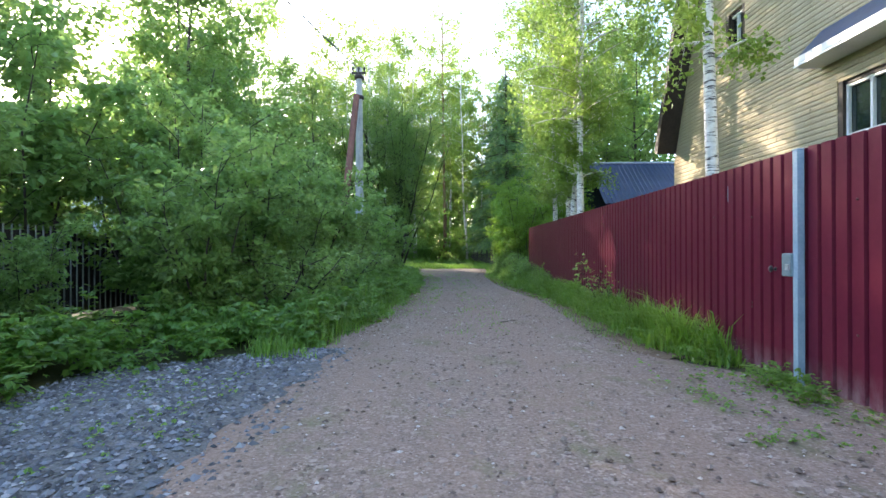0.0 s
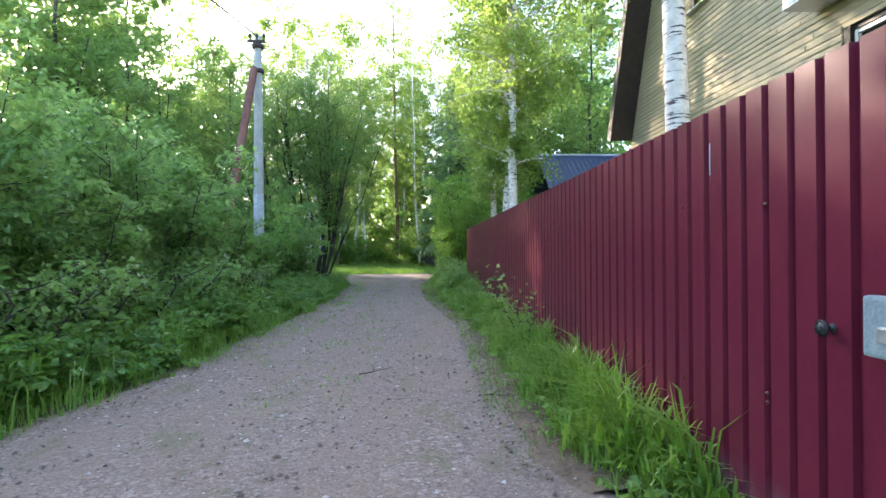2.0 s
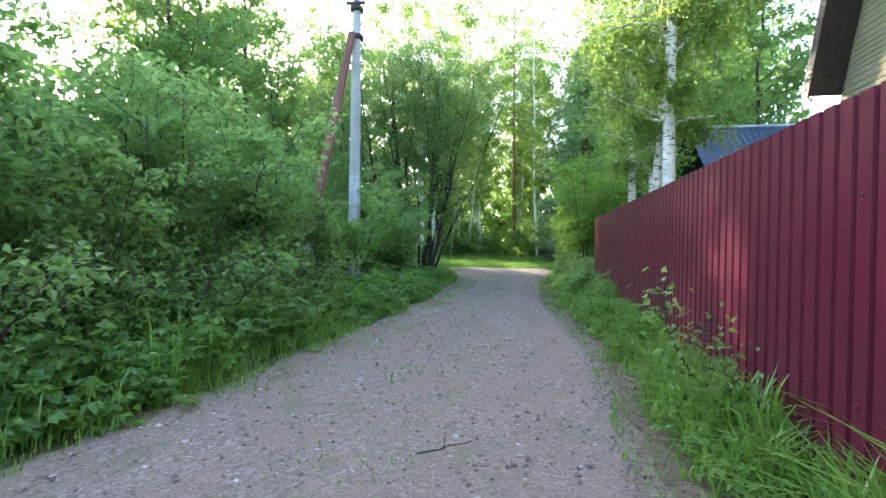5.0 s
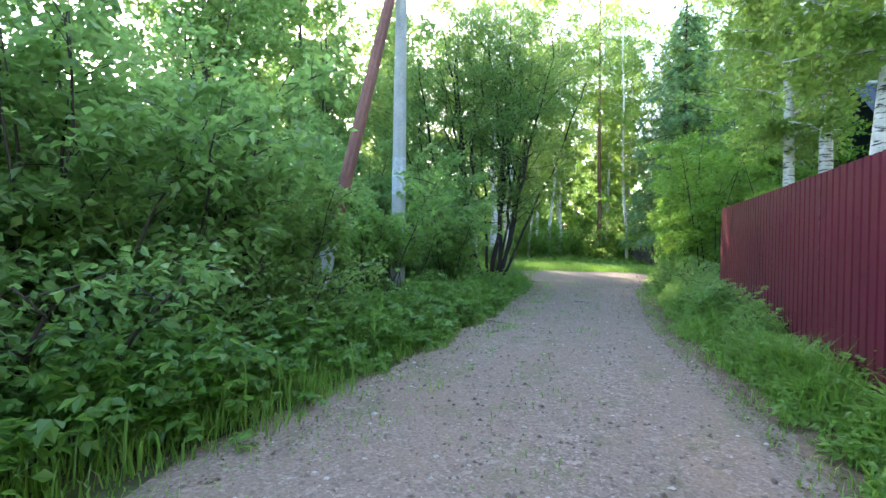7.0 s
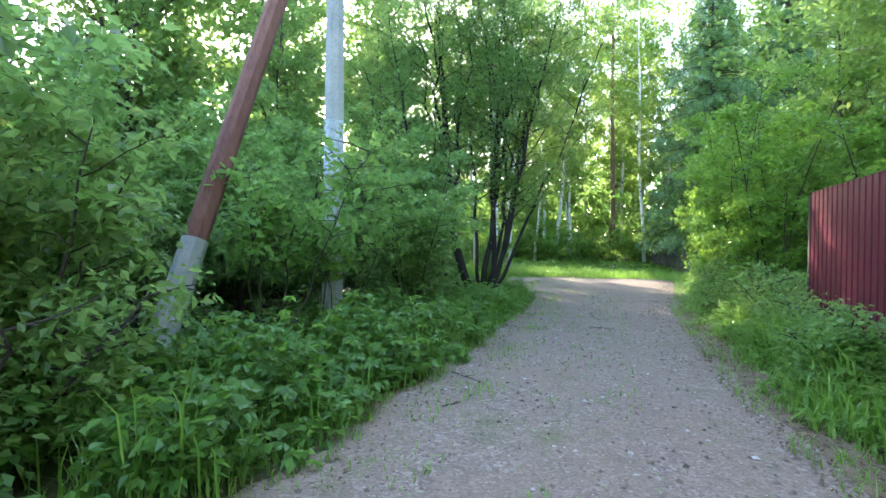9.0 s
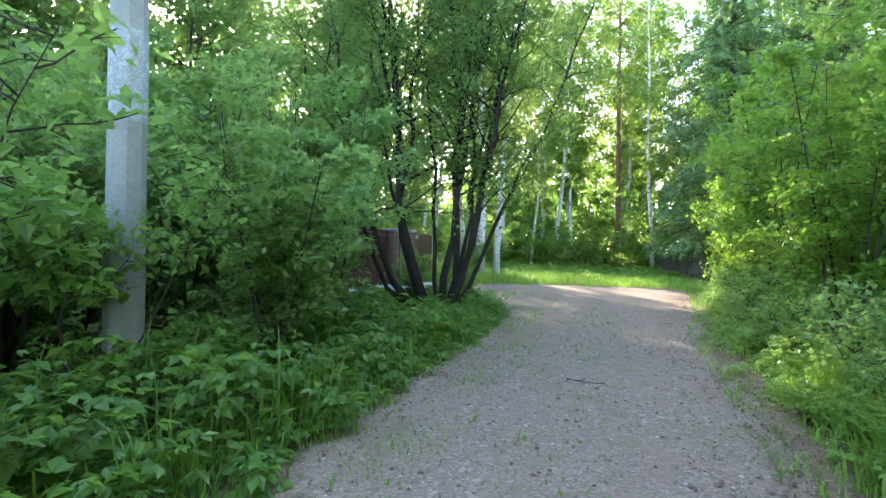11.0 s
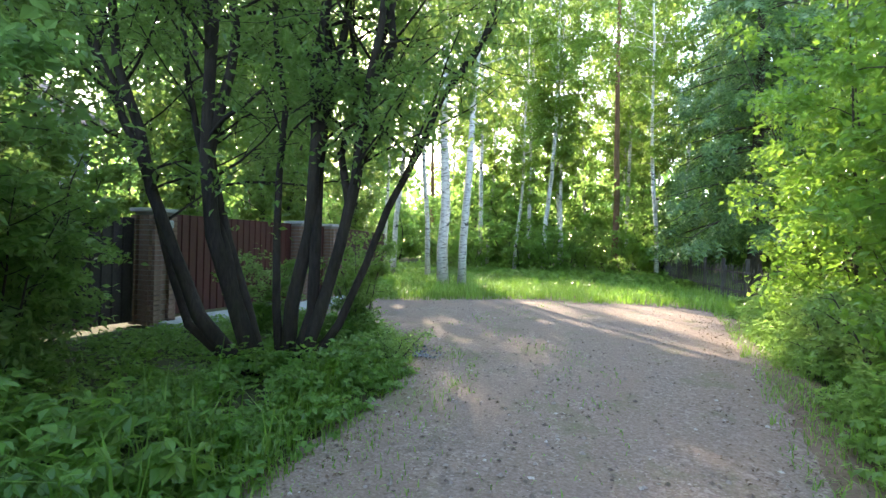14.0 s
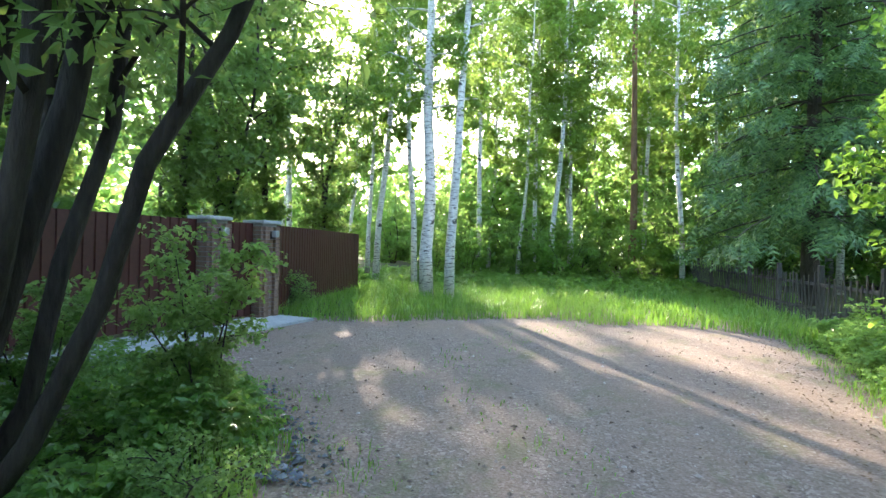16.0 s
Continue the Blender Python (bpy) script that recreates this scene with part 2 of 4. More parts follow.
def box(name, size, mat, parent, at, bevel=0.0, label="", turn=(0, 0, 0)):
    return put(name, box_mesh(name, size, mat, bevel), parent, label, pose(*at, *turn))


class Shape:
    """Gathers vertices and faces."""
    def __init__(self):
        self.v, self.f, self.n = [], [], 0

    def add(self, v, f):
        self.v.append(np.asarray(v, float))
        self.f.extend([tuple(int(i) + self.n for i in q) for q in f])
        self.n += len(v)

    def tube(self, path, radii, sides=6, wobble=0.0, rng=None):
        path = np.asarray(path, float)
        d = np.gradient(path, axis=0)
        d /= np.linalg.norm(d, axis=1)[:, None] + 1e-9
        ref = np.array([1.0, 0.13, 0.07]) if abs(d[0][2]) > 0.5 else np.array([0.07, 0.1, 1.0])
        u = np.cross(d, ref)
        u /= np.linalg.norm(u, axis=1)[:, None] + 1e-9
        w = np.cross(d, u)
        a = np.arange(sides) * 2 * np.pi / sides
        r = np.asarray(radii)[:, None]
        if wobble:
            r = r * (1 + wobble * (rng.random((len(path), sides)) - 0.5))
        else:
            r = np.repeat(r, sides, axis=1)
        ring = path[:, None, :] + r[:, :, None] * (np.cos(a)[None, :, None] * u[:, None, :] + np.sin(a)[None, :, None] * w[:, None, :])
        f = []
        for k in range(len(path) - 1):
            for j in range(sides):
                j2 = (j + 1) % sides
                f.append((k * sides + j, k * sides + j2, (k + 1) * sides + j2, (k + 1) * sides + j))
        f.append(tuple(range(sides))[::-1])
        f.append(tuple((len(path) - 1) * sides + j for j in range(sides)))
        self.add(ring.reshape(-1, 3), f)

    def mesh(self, name, mat, smooth=True):
        return mesh_of(name, np.concatenate(self.v), self.f, mat, smooth)


def leaves(points, size, rng, droop=0.25, slim=0.55, up=1.1):
    """A folded leaf of four corners at each point. Gives vertices and faces."""
    n = len(points)
    az, el = rng.random(n) * 2 * np.pi, rng.normal(-droop, 0.5, n)
    d = np.stack([np.cos(az) * np.cos(el), np.sin(az) * np.cos(el), np.sin(el)], 1)
    nz = rng.normal(0, 1, (n, 3)) * 0.7
    nz[:, 2] += up
    s = np.cross(d, nz)
    s /= np.linalg.norm(s, axis=1)[:, None] + 1e-9
    nn = np.cross(s, d)
    L = size * (0.65 + 0.7 * rng.random(n))[:, None]
    v = np.empty((n, 4, 3))
    v[:, 0] = points
    v[:, 1] = points + d * L * 0.45 + s * L * slim * 0.5 + nn * L * 0.1
    v[:, 2] = points + d * L - nn * L * 0.08
    v[:, 3] = points + d * L * 0.45 - s * L * slim * 0.5 + nn * L * 0.1
    i = np.arange(n) * 4
    return v.reshape(-1, 3), np.concatenate([np.stack([i, i + 1, i + 2], 1), np.stack([i, i + 2, i + 3], 1)])


def leaflets(points, size, rng, droop=0.2, slim=0.6):
    """A leaf of three pointed leaflets on one stalk at each point, as on ground elder or young maple. Gives vertices and faces."""
    n = len(points)
    az, el = rng.random(n) * 2 * np.pi, rng.normal(-droop, 0.3, n)
    roll = rng.normal(0, 0.35, n)
    L = size * (0.6 + 0.8 * rng.random(n))
    V = []
    for turn, share in ((0.0, 1.0), (0.95, 0.8), (-0.95, 0.8)):
        a = az + turn
        d = np.stack([np.cos(a) * np.cos(el), np.sin(a) * np.cos(el), np.sin(el) - 0.12 * abs(turn)], 1)
        side = np.stack([-np.sin(a), np.cos(a), np.sin(roll)], 1)
        up = np.cross(d, side)
        q = (L * share)[:, None]
        V += [points + d * q * 0.08, points + d * q * 0.5 + side * q * slim * 0.5 + up * q * 0.06, points + d * q - up * q * 0.1, points + d * q * 0.5 - side * q * slim * 0.5 + up * q * 0.06]
    V = np.stack(V, 1)
    i = (np.arange(n)[:, None] * 12 + np.array([0, 4, 8])[None]).reshape(-1)
    return V.reshape(-1, 3), np.concatenate([np.stack([i, i + 1, i + 2], 1), np.stack([i, i + 2, i + 3], 1)])


def limb_path(start, az, el, length, rng, steps=5, droop=0.0, wander=0.14):
    p, out = np.array(start, float), [np.array(start, float)]
    for k in range(steps):
        az += rng.normal(0, wander * 1.6)
        el += rng.normal(0, wander) - droop
        p = p + length / steps * np.array([math.cos(az) * math.cos(el), math.sin(az) * math.cos(el), math.sin(el)])
        out.append(p)
    return np.array(out)


def along(path, s):
    k = np.clip(s * (len(path) - 1), 0, len(path) - 1.001)
    i = k.astype(int)
    return path[i] + (path[i + 1] - path[i]) * (k - i)[:, None]


def grow(seed, stems, limbs, twigs, leaf_count, leaf, bark, leafmat, names, profile, droop=0.03, el=0.6, spread=0.16, slim=0.6, twig_len=0.35, hang=0.0, leafdroop=0.3, sides=8, twig_wood=3):
    """A tree or shrub: stems [(path, base radius, top radius)], limbs from them by profile(height 0..1) -> (length, lift), twigs on the limbs
    and leaves round the twigs. Gives the meshes of wood and crown."""
    rng = np.random.default_rng(seed)
    woods, pts = [], []
    per = max(1, leaf_count // max(1, limbs * twigs * len(stems)))
    for path, r0, r1 in stems:
        wood = Shape()
        woods.append(wood)
        path = np.asarray(path, float)
        u = np.linspace(0, 1, len(path))
        wood.tube(path, r0 + (r1 - r0) * u ** 0.8, sides, 0.12, rng)
        for k in range(limbs):
            h = (k + rng.random()) / limbs
            got = profile(h, rng)
            if not got:
                continue
            length, s, lift = got
            start = along(path, np.array([s]))[0]
            az = k * 2.4 + rng.normal(0, 0.5)
            rr = (r0 + (r1 - r0) * s ** 0.8)
            lp = limb_path(start, az, el * lift + rng.normal(0, 0.12), length, rng, 5, droop)
            wood.tube(lp, np.linspace(max(0.008, rr * 0.42), 0.004, len(lp)), 4 if sides > 6 else 3)
            for j in range(twigs):
                q = 0.22 + 0.78 * (j + rng.random()) / twigs
                at = along(lp, np.array([q]))[0]
                tp = limb_path(at, az + rng.choice([-1, 1]) * (0.5 + rng.random()), rng.normal(0.15 - hang, 0.35), length * twig_len * (0.5 + rng.random()), rng, 3, droop + hang * 0.35)
                if twig_wood and j % twig_wood == 0:
                    wood.tube(tp, (0.006, 0.004, 0.003, 0.002), 3)
                n = max(1, int(per * (0.3 + 1.4 * rng.random())))
                pts.append(along(tp, rng.random(n)) + rng.normal(0, spread, (n, 3)) * (0.6, 0.6, 0.45))
    v, f = leaves(np.concatenate(pts), leaf, rng, leafdroop, slim)
    return [w.mesh(names[0], bark) for w in woods], mesh_of(names[1], v, f, leafmat)


def plant(name, meshes, label, category, m, group=""):
    ob = thing(name, label, category, m, group)
    for me in meshes[0]:
        put("trunk" if "tree" in name else "stem", me, ob)
    put("crown", meshes[1], ob)
    return ob


def stand(x, y, turn=0.0, size=1.0, tall=None, z=0.0):
    return pose(x, y, z, 0, 0, turn) @ Matrix.Diagonal((size, size, tall or size, 1))


# ---- ground and road ----
def edge(y, stops):
    return float(np.interp(y, [s[0] for s in stops], [s[1] for s in stops]))


LEFT = [(-14, -2.2), (0, -1.9), (2.6, -1.5), (6, -1.55), (9, -1.2), (14, -1.0), (17, -1.02), (21, -1.2), (24, -1.4), (26, -2.0), (27.2, -3.4), (28.2, -6.1), (31, -6.1), (32, -5.3), (34.6, -2.6), (36.5, -1.6)]
RIGHT = [(-14, 3.2), (4.4, 3.2), (5.2, 2.65), (6.2, 2.2), (12, 2.3), (17, 1.8), (24, 1.7), (26, 1.95), (31, 2.3), (34.5, 2.4), (36.5, 1.2)]


def sheet(name, left, right, y0, y1, z, mat, step=0.2, cols=14, wob=0.12, seed=1):
    """A strip of ground between two edges, gently uneven, its rim worn to an uneven line."""
    v, f, rows = [], [], int((y1 - y0) / step) + 1
    for r in range(rows):
        y = y0 + r * step
        a = left(y) + wob * (noise.noise((0.0, y * 1.3, seed)) + 0.6 * noise.noise((3.0, y * 4.1, seed)))
        b = right(y) + wob * (noise.noise((7.0, y * 1.3, seed)) + 0.6 * noise.noise((9.0, y * 4.1, seed)))
        for c in range(cols + 1):
            x = a + (b - a) * c / cols
            rim = 0.0 if 0 < c < cols else -0.03
            v.append((x, y, z + rim + 0.014 * noise.noise((x * 1.1, y * 0.9, seed))))
    for r in range(rows - 1):
        for c in range(cols):
            i = r * (cols + 1) + c
            f.append((i, i + 1, i + cols + 2, i + cols + 1))
    return put(name, mesh_of(name, v, f, mat, True))


def ground():
    xs = [-600, -150, -60] + [i * 1.5 for i in range(-20, 21)] + [60, 150, 600]
    ys = [-300, -80, -30] + [i * 1.5 for i in range(-12, 44)] + [90, 160, 700]
    v = [(x, y, -0.03 + (0.05 * noise.noise((x * 0.4, y * 0.4, 2)) - 0.02 if (x < -8 or x > 5 or y > 39) else 0.0) + (min(0.3, (y - 37) * 0.025) if y > 37 else 0)) for y in ys for x in xs]
    w = len(xs)
    f = [(r * w + c, r * w + c + 1, (r + 1) * w + c + 1, (r + 1) * w + c) for r in range(len(ys) - 1) for c in range(w - 1)]
    tagged(put("ground", mesh_of("ground", v, f, SOIL, True)), "dark forest soil with moss and litter", "ground", "", "structure")


ground()
tagged(sheet("road", lambda y: edge(y, LEFT) - 0.22, lambda y: edge(y, RIGHT) + 0.15, -14, 36.5, 0.0, ROAD, 0.12, 14, 0.2), "brownish grey gravel lane with trodden wheel tracks", "road", "", "structure")
tagged(sheet("gravel_patch", lambda y: -3.6 if y < 5 else -3.6 + (y - 5) * 1.5, lambda y: edge(y, LEFT) + 0.25, -6, 6.3, 0.003, CRUSHED, 0.12, 12, 0.3, 5), "bluish grey crushed stone beside the lane", "gravel", "", "structure")


def pebbles(name, count, area, size, mat, seed, label):
    """Loose stones, each a bent octahedron half sunk into the road."""
    rng = np.random.default_rng(seed)
    y = area[0] + (area[1] - area[0]) * rng.random(count) ** 1.5
    a, b = np.array([area[2](q) for q in y]), np.array([area[3](q) for q in y])
    x = a + (b - a) * rng.random(count)
    s = size * (0.5 + rng.random(count) ** 3 * 2.0)
    base = np.array([(1, 0, 0), (0, 1, 0), (-1, 0, 0), (0, -1, 0), (0, 0, 0.6), (0, 0, -0.4)], float)
    v = base[None] * (0.6 + 0.8 * rng.random((count, 6, 1)))
    t = rng.random(count) * 6.28
    c, d = np.cos(t)[:, None], np.sin(t)[:, None]
    v = np.stack([v[:, :, 0] * c - v[:, :, 1] * d, v[:, :, 0] * d + v[:, :, 1] * c, v[:, :, 2]], 2) * s[:, None, None]
    v += np.stack([x, y, np.full(count, area[4])], 1)[:, None, :]
    f = np.array([(0, 1, 4), (1, 2, 4), (2, 3, 4), (3, 0, 4)])
    F = (np.arange(count)[:, None, None] * 6 + f[None]).reshape(-1, 3)
    tagged(put(name, mesh_of(name, v.reshape(-1, 3), F, mat)), label, "gravel", "", "stuff")


pebbles("loose_gravel", 19000, (1.0, 36.0, lambda q: edge(q, LEFT) + 0.05, lambda q: edge(q, RIGHT) - 0.05, 0.004), 0.0095, PEBBLE_M, 3, "small loose stones strewn over the lane")
pebbles("crushed_stones", 13000, (0.5, 6.2, lambda q: -3.6 if q < 5 else -3.6 + (q - 5) * 1.5, lambda q: edge(q, LEFT) + np.random.uniform(-0.35, 0.45), 0.008), 0.0145, STONE_M, 4, "sharp grey crushed stones in a heap beside the lane")


# ---- wine-red profiled steel fence ----
FX, FTOP, FBOT, PITCH = 2.97, 2.04, 0.05, 0.158


def profile_sheet(name, ribs, mat, pitch=PITCH, depth=0.024, low=FBOT, high=FTOP, groove=0.048, web=0.01):
    """A trapezoidal steel sheet along +y, its broad ribs towards -x."""
    prof = []
    for k in range(ribs):
        y = k * pitch
        prof += [(0, y), (0, y + pitch - groove), (depth, y + pitch - groove + web), (depth, y + pitch - web)]
    prof.append((0, ribs * pitch))
    v = [(x, y, z) for z in (low, low + (high - low) * 0.5, high) for x, y in prof]
    back = [(x + 0.0012, y, z) for x, y, z in v]
    n, m = len(prof), len(v)
    f = []
    for r in range(2):
        for c in range(n - 1):
            i = r * n + c
            f.append((i, i + n, i + n + 1, i + 1))
            f.append((m + i, m + i + 1, m + i + n + 1, m + i + n))
    for c in range(n - 1):
        t = 2 * n + c
        f.append((t, t + m, t + m + 1, t + 1))
    return mesh_of(name, v + back, f, mat)


def screw_mesh():
    s = Shape()
    s.tube([(0.0, 0, 0), (-0.004, 0, 0), (-0.0045, 0, 0)], (0.011, 0.011, 0.006), 8)
    s.tube([(-0.004, 0, 0), (-0.009, 0, 0), (-0.0092, 0, 0)], (0.006, 0.006, 0.001), 6)
    return s.mesh("screw", FENCE_BROWN)


fence = thing("profiled_steel_fence", "tall wine-red corrugated steel fence along the gravel lane", "fence", pose(FX, 0, 0))
sheet_me = profile_sheet("sheet", 7, FENCE_RED)
screw_me = screw_mesh()
W7 = 7 * PITCH
START = 5.7
for k in range(13):
    put("sheet", sheet_me, fence, "", pose(0.002 * (k % 2), START + k * W7, 0))
    for z in (0.55, 1.55):
        for r in (1, 4):
            put("screw", screw_me, fence, "", pose(0.002 * (k % 2), START + k * W7 + (r + 0.35) * PITCH, z))
for k in range(6):
    put("sheet", sheet_me, fence, "", pose(0.001, 4.42 - (k + 1) * W7, 0))
    for z in (0.55, 1.55):
        put("screw", screw_me, fence, "", pose(0.001, 4.42 - (k + 1) * W7 + 3.35 * PITCH, z))
for k in range(6):
    box("post", (0.06, 0.06, 2.0), DARK_IRON, fence, (0.06, 5.75 + k * 2.9, 1.0), 0.004)
for z in (0.5, 1.6):
    box("rail", (0.025, 14.4, 0.04), DARK_IRON, fence, (0.035, 12.9, z))
gate = thing("wicket_gate", "closed wine-red steel wicket gate with a black knob", "gate", pose(FX, 4.47, 0))
put("leaf", profile_sheet("leaf", 8, FENCE_RED, 0.159), gate, "", pose(-0.004, -0.07, 0))
put("jamb", box_mesh("jamb", (0.02, 0.03, FTOP - FBOT), FENCE_RED, 0.003, (0, 0, (FTOP + FBOT) / 2)), gate, "", pose(0.004, 1.216, 0))
ks = Shape()
ks.tube([(-0.004, 0, 0), (-0.012, 0, 0), (-0.014, 0, 0), (-0.046, 0, 0), (-0.048, 0, 0), (-0.054, 0, 0), (-0.062, 0, 0), (-0.064, 0, 0), (-0.061, 0, 0), (-0.066, 0, 0), (-0.068, 0, 0), (-0.064, 0, 0), (-0.071, 0, 0), (-0.073, 0, 0)],
        (0.024, 0.024, 0.012, 0.012, 0.03, 0.041, 0.042, 0.036, 0.032, 0.029, 0.021, 0.018, 0.015, 0.006), 24)
put("knob", ks.mesh("knob", BLACK), gate, "round black door knob with ringed face", pose(0, 0.33, 1.005) @ Matrix.Diagonal((0.85, 0.76, 0.76, 1)))
for z in (0.62, 0.66, 1.5):
    put("screw", screw_me, gate, "", pose(-0.004, 0.7, z))
box("scratch", (0.002, 0.009, 0.17), BLUE_POST, gate, (-0.0065, 1.14, 1.78), 0.001, "worn bare streak on the sheet")
post = thing("gate_post", "pale blue painted square steel gate post with a lock box", "post", pose(FX - 0.045, 4.42, 0))
box("post", (0.062, 0.062, 2.02), BLUE_POST, post, (0, 0, 1.01), 0.006)
box("cap", (0.068, 0.068, 0.012), BLUE_POST, post, (0, 0, 2.026), 0.004)
lock = box("lock_box", (0.05, 0.125, 0.2), LOCK_PAINT, post, (-0.03, 0.085, 1.05), 0.014, "worn pale blue lock box")
box("latch", (0.022, 0.045, 0.05), STEEL, lock, (-0.03, -0.03, -0.02), 0.006)

# ---- power pole ----
pole = thing("power_pole", "grey concrete power pole with a rust-red brace", "pole", pose(-3.25, 18.15, 0))
s = Shape()
s.tube([(0, 0, -0.2), (0, 0, 3), (0, 0, 6), (0, 0, 7.6)], (0.155, 0.142, 0.118, 0.105), 8)
put("shaft", s.mesh("shaft", CONCRETE, False), pole)
s = Shape()
foot, head = np.array((-0.23, -2.85, -0.2)), np.array((-0.06, -0.17, 6.6))
s.tube([foot + (head - foot) * 0.22, foot + (head - foot) * 0.6, head], (0.12, 0.115, 0.105), 8)
put("brace", s.mesh("brace", RUSTY, False), pole, "rust-red slanting wooden brace")
s = Shape()
s.tube([foot, foot + (head - foot) * 0.22], (0.135, 0.13), 8)
put("brace_foot", s.mesh("brace_foot", CONCRETE, False), pole, "grey concrete stub under the brace")
for z in (6.5, 7.22):
    s = Shape()
    s.tube([(0, 0, z), (0, 0, z + 0.12)], (0.17, 0.17), 10)
    put("collar", s.mesh("collar", DARK_IRON), pole)
s = Shape()
s.tube([(0, 0, 2.25), (0, 0, 3.0)], (0.149, 0.1445), 8)
put("flaking_patch", s.mesh("flaking_patch", FLAKES, False), pole, "flaking pale blue paint and paper scraps")
box("crossarm", (0.5, 0.07, 0.07), DARK_IRON, pole, (0, -0.1, 7.4), 0.008)
for x in (-0.2, 0.0, 0.2):
    s = Shape()
    s.tube([(x, -0.1, 7.43), (x, -0.1, 7.52), (x, -0.1, 7.54), (x, -0.1, 7.62)], (0.02, 0.02, 0.05, 0.03), 8)
    put("insulator", s.mesh("insulator", BLACK), pole)
s = Shape()
end, start = np.array((-3.9, -24.0, 8.2)), np.array((0, -0.12, 7.55))
s.tube([start + (end - start) * u - np.array((0, 0, 0.8 * u * (1 - u) * 2)) for u in np.linspace(0, 1, 14)], [0.024] * 14, 5)
tagged(put("overhead_cable", s.mesh("overhead_cable", BLACK), None, "", pose(-3.25, 18.15, 0)), "black twisted overhead cable hung from the pole", "cable")


# ---- yellow house behind the fence ----
HX, HY0, HY1 = 7.0, -2.0, 16.4
house = thing("house", "two-storey house with yellow stone siding and dark brown gable soffit", "house", pose(0, 0, 0))


def wall_with_holes(x, y0, y1, z0, top, holes, mat, thick=0.3):
    """A wall in the plane of x, cut round rectangular openings; its upper edge follows top(y)."""
    ys = sorted({y0, y1, *[h[0] for h in holes], *[h[1] for h in holes], *[y for y in (9.0, 10.6, 12.0, 13.4, 14.4, 15.3, 15.9) if y0 < y < y1]})
    s = Shape()
    for a, b in zip(ys, ys[1:]):
        cuts = sorted((h[2], h[3]) for h in holes if h[0] <= a and h[1] >= b)
        z = z0
        for lo, hi in cuts + [(None, None)]:
            ta, tb = (lo, lo) if lo is not None else (top(a), top(b))
            if min(ta, tb) > z:
                v = [(x, a, z), (x, b, z), (x, b, tb), (x, a, ta), (x + thick, a, z), (x + thick, b, z), (x + thick, b, tb), (x + thick, a, ta)]
                s.add(v, [(0, 3, 2, 1), (4, 5, 6, 7), (0, 1, 5, 4), (3, 7, 6, 2), (0, 4, 7, 3), (1, 2, 6, 5)])
            z = hi if hi is not None else z
    me = s.mesh("wall", mat, False)
    bm = bmesh.new()
    bm.from_mesh(me)
    bmesh.ops.remove_doubles(bm, verts=bm.verts[:], dist=0.0005)
    bm.to_mesh(me)
    bm.free()
    return me


def gable(y):
    return float(np.interp(y, [2.0, 9.0, 13.7, 16.4], [10.5, 12.4, 10.7, 3.95]))


WINDOWS = [(7.6, 9.5, 3.15, 4.2), (12.45, 13.3, 6.15, 7.1)]
put("wall", wall_with_holes(HX, HY0, HY1, 0.0, gable, WINDOWS, SIDING), house, "yellow wall behind the siding")
sr = np.random.default_rng(19)


def siding_course(z, h, spans):
    """One course of split-stone siding: stones of uneven length, height and depth, joined end to end."""
    s = Shape()
    for a, b in spans:
        y = a
        while y < b - 0.02:
            w = min(b - y, sr.uniform(0.5, 1.7))
            d, e, g = sr.uniform(0.01, 0.016), sr.uniform(0.0, 0.009), sr.uniform(0.0, 0.009)
            v = [(0, y, e), (0, y + w - 0.001, g), (0, y + w - 0.001, h - 0.012 - g), (0, y, h - 0.012 - e),
                 (-d, y + 0.002, e + 0.01), (-d * 0.85, y + w - 0.004, g + 0.012), (-d * 0.8, y + w - 0.004, h - 0.026 - g), (-d, y + 0.002, h - 0.024 - e)]
            s.add(v, [(4, 5, 6, 7), (0, 1, 5, 4), (1, 2, 6, 5), (2, 3, 7, 6), (3, 0, 4, 7)])
            y += w
    put("siding_course", s.mesh("siding_course", SIDING, False), house, "", pose(HX - 0.002, 0, z))


zc = 1.6
while zc < 10.2:
    h = sr.uniform(0.09, 0.12)
    yt = min(16.4, 16.3 - (zc + h - 4.2) / 2.55)
    spans = [(4.0, yt)]
    for a0, b0, lo, hi in WINDOWS:
        if zc + h > lo - 0.06 and zc < hi + 0.02:
            spans = [q for p in spans for q in ((p[0], min(p[1], a0)), (max(p[0], b0), p[1])) if q[1] - q[0] > 0.05]
    for span in spans:
        siding_course(zc, h, [span])
    zc += h
box("side_wall", (7.5, 0.3, 5.0), SIDING, house, (HX + 4.05, HY1 - 0.16, 2.5))
box("back_wall", (0.3, HY1 - HY0, 6.0), SIDING, house, (HX + 8, (HY0 + HY1) / 2, 3.0))
box("near_wall", (7.5, 0.3, 6.0), SIDING, house, (HX + 4.05, HY0 + 0.16, 3.0))
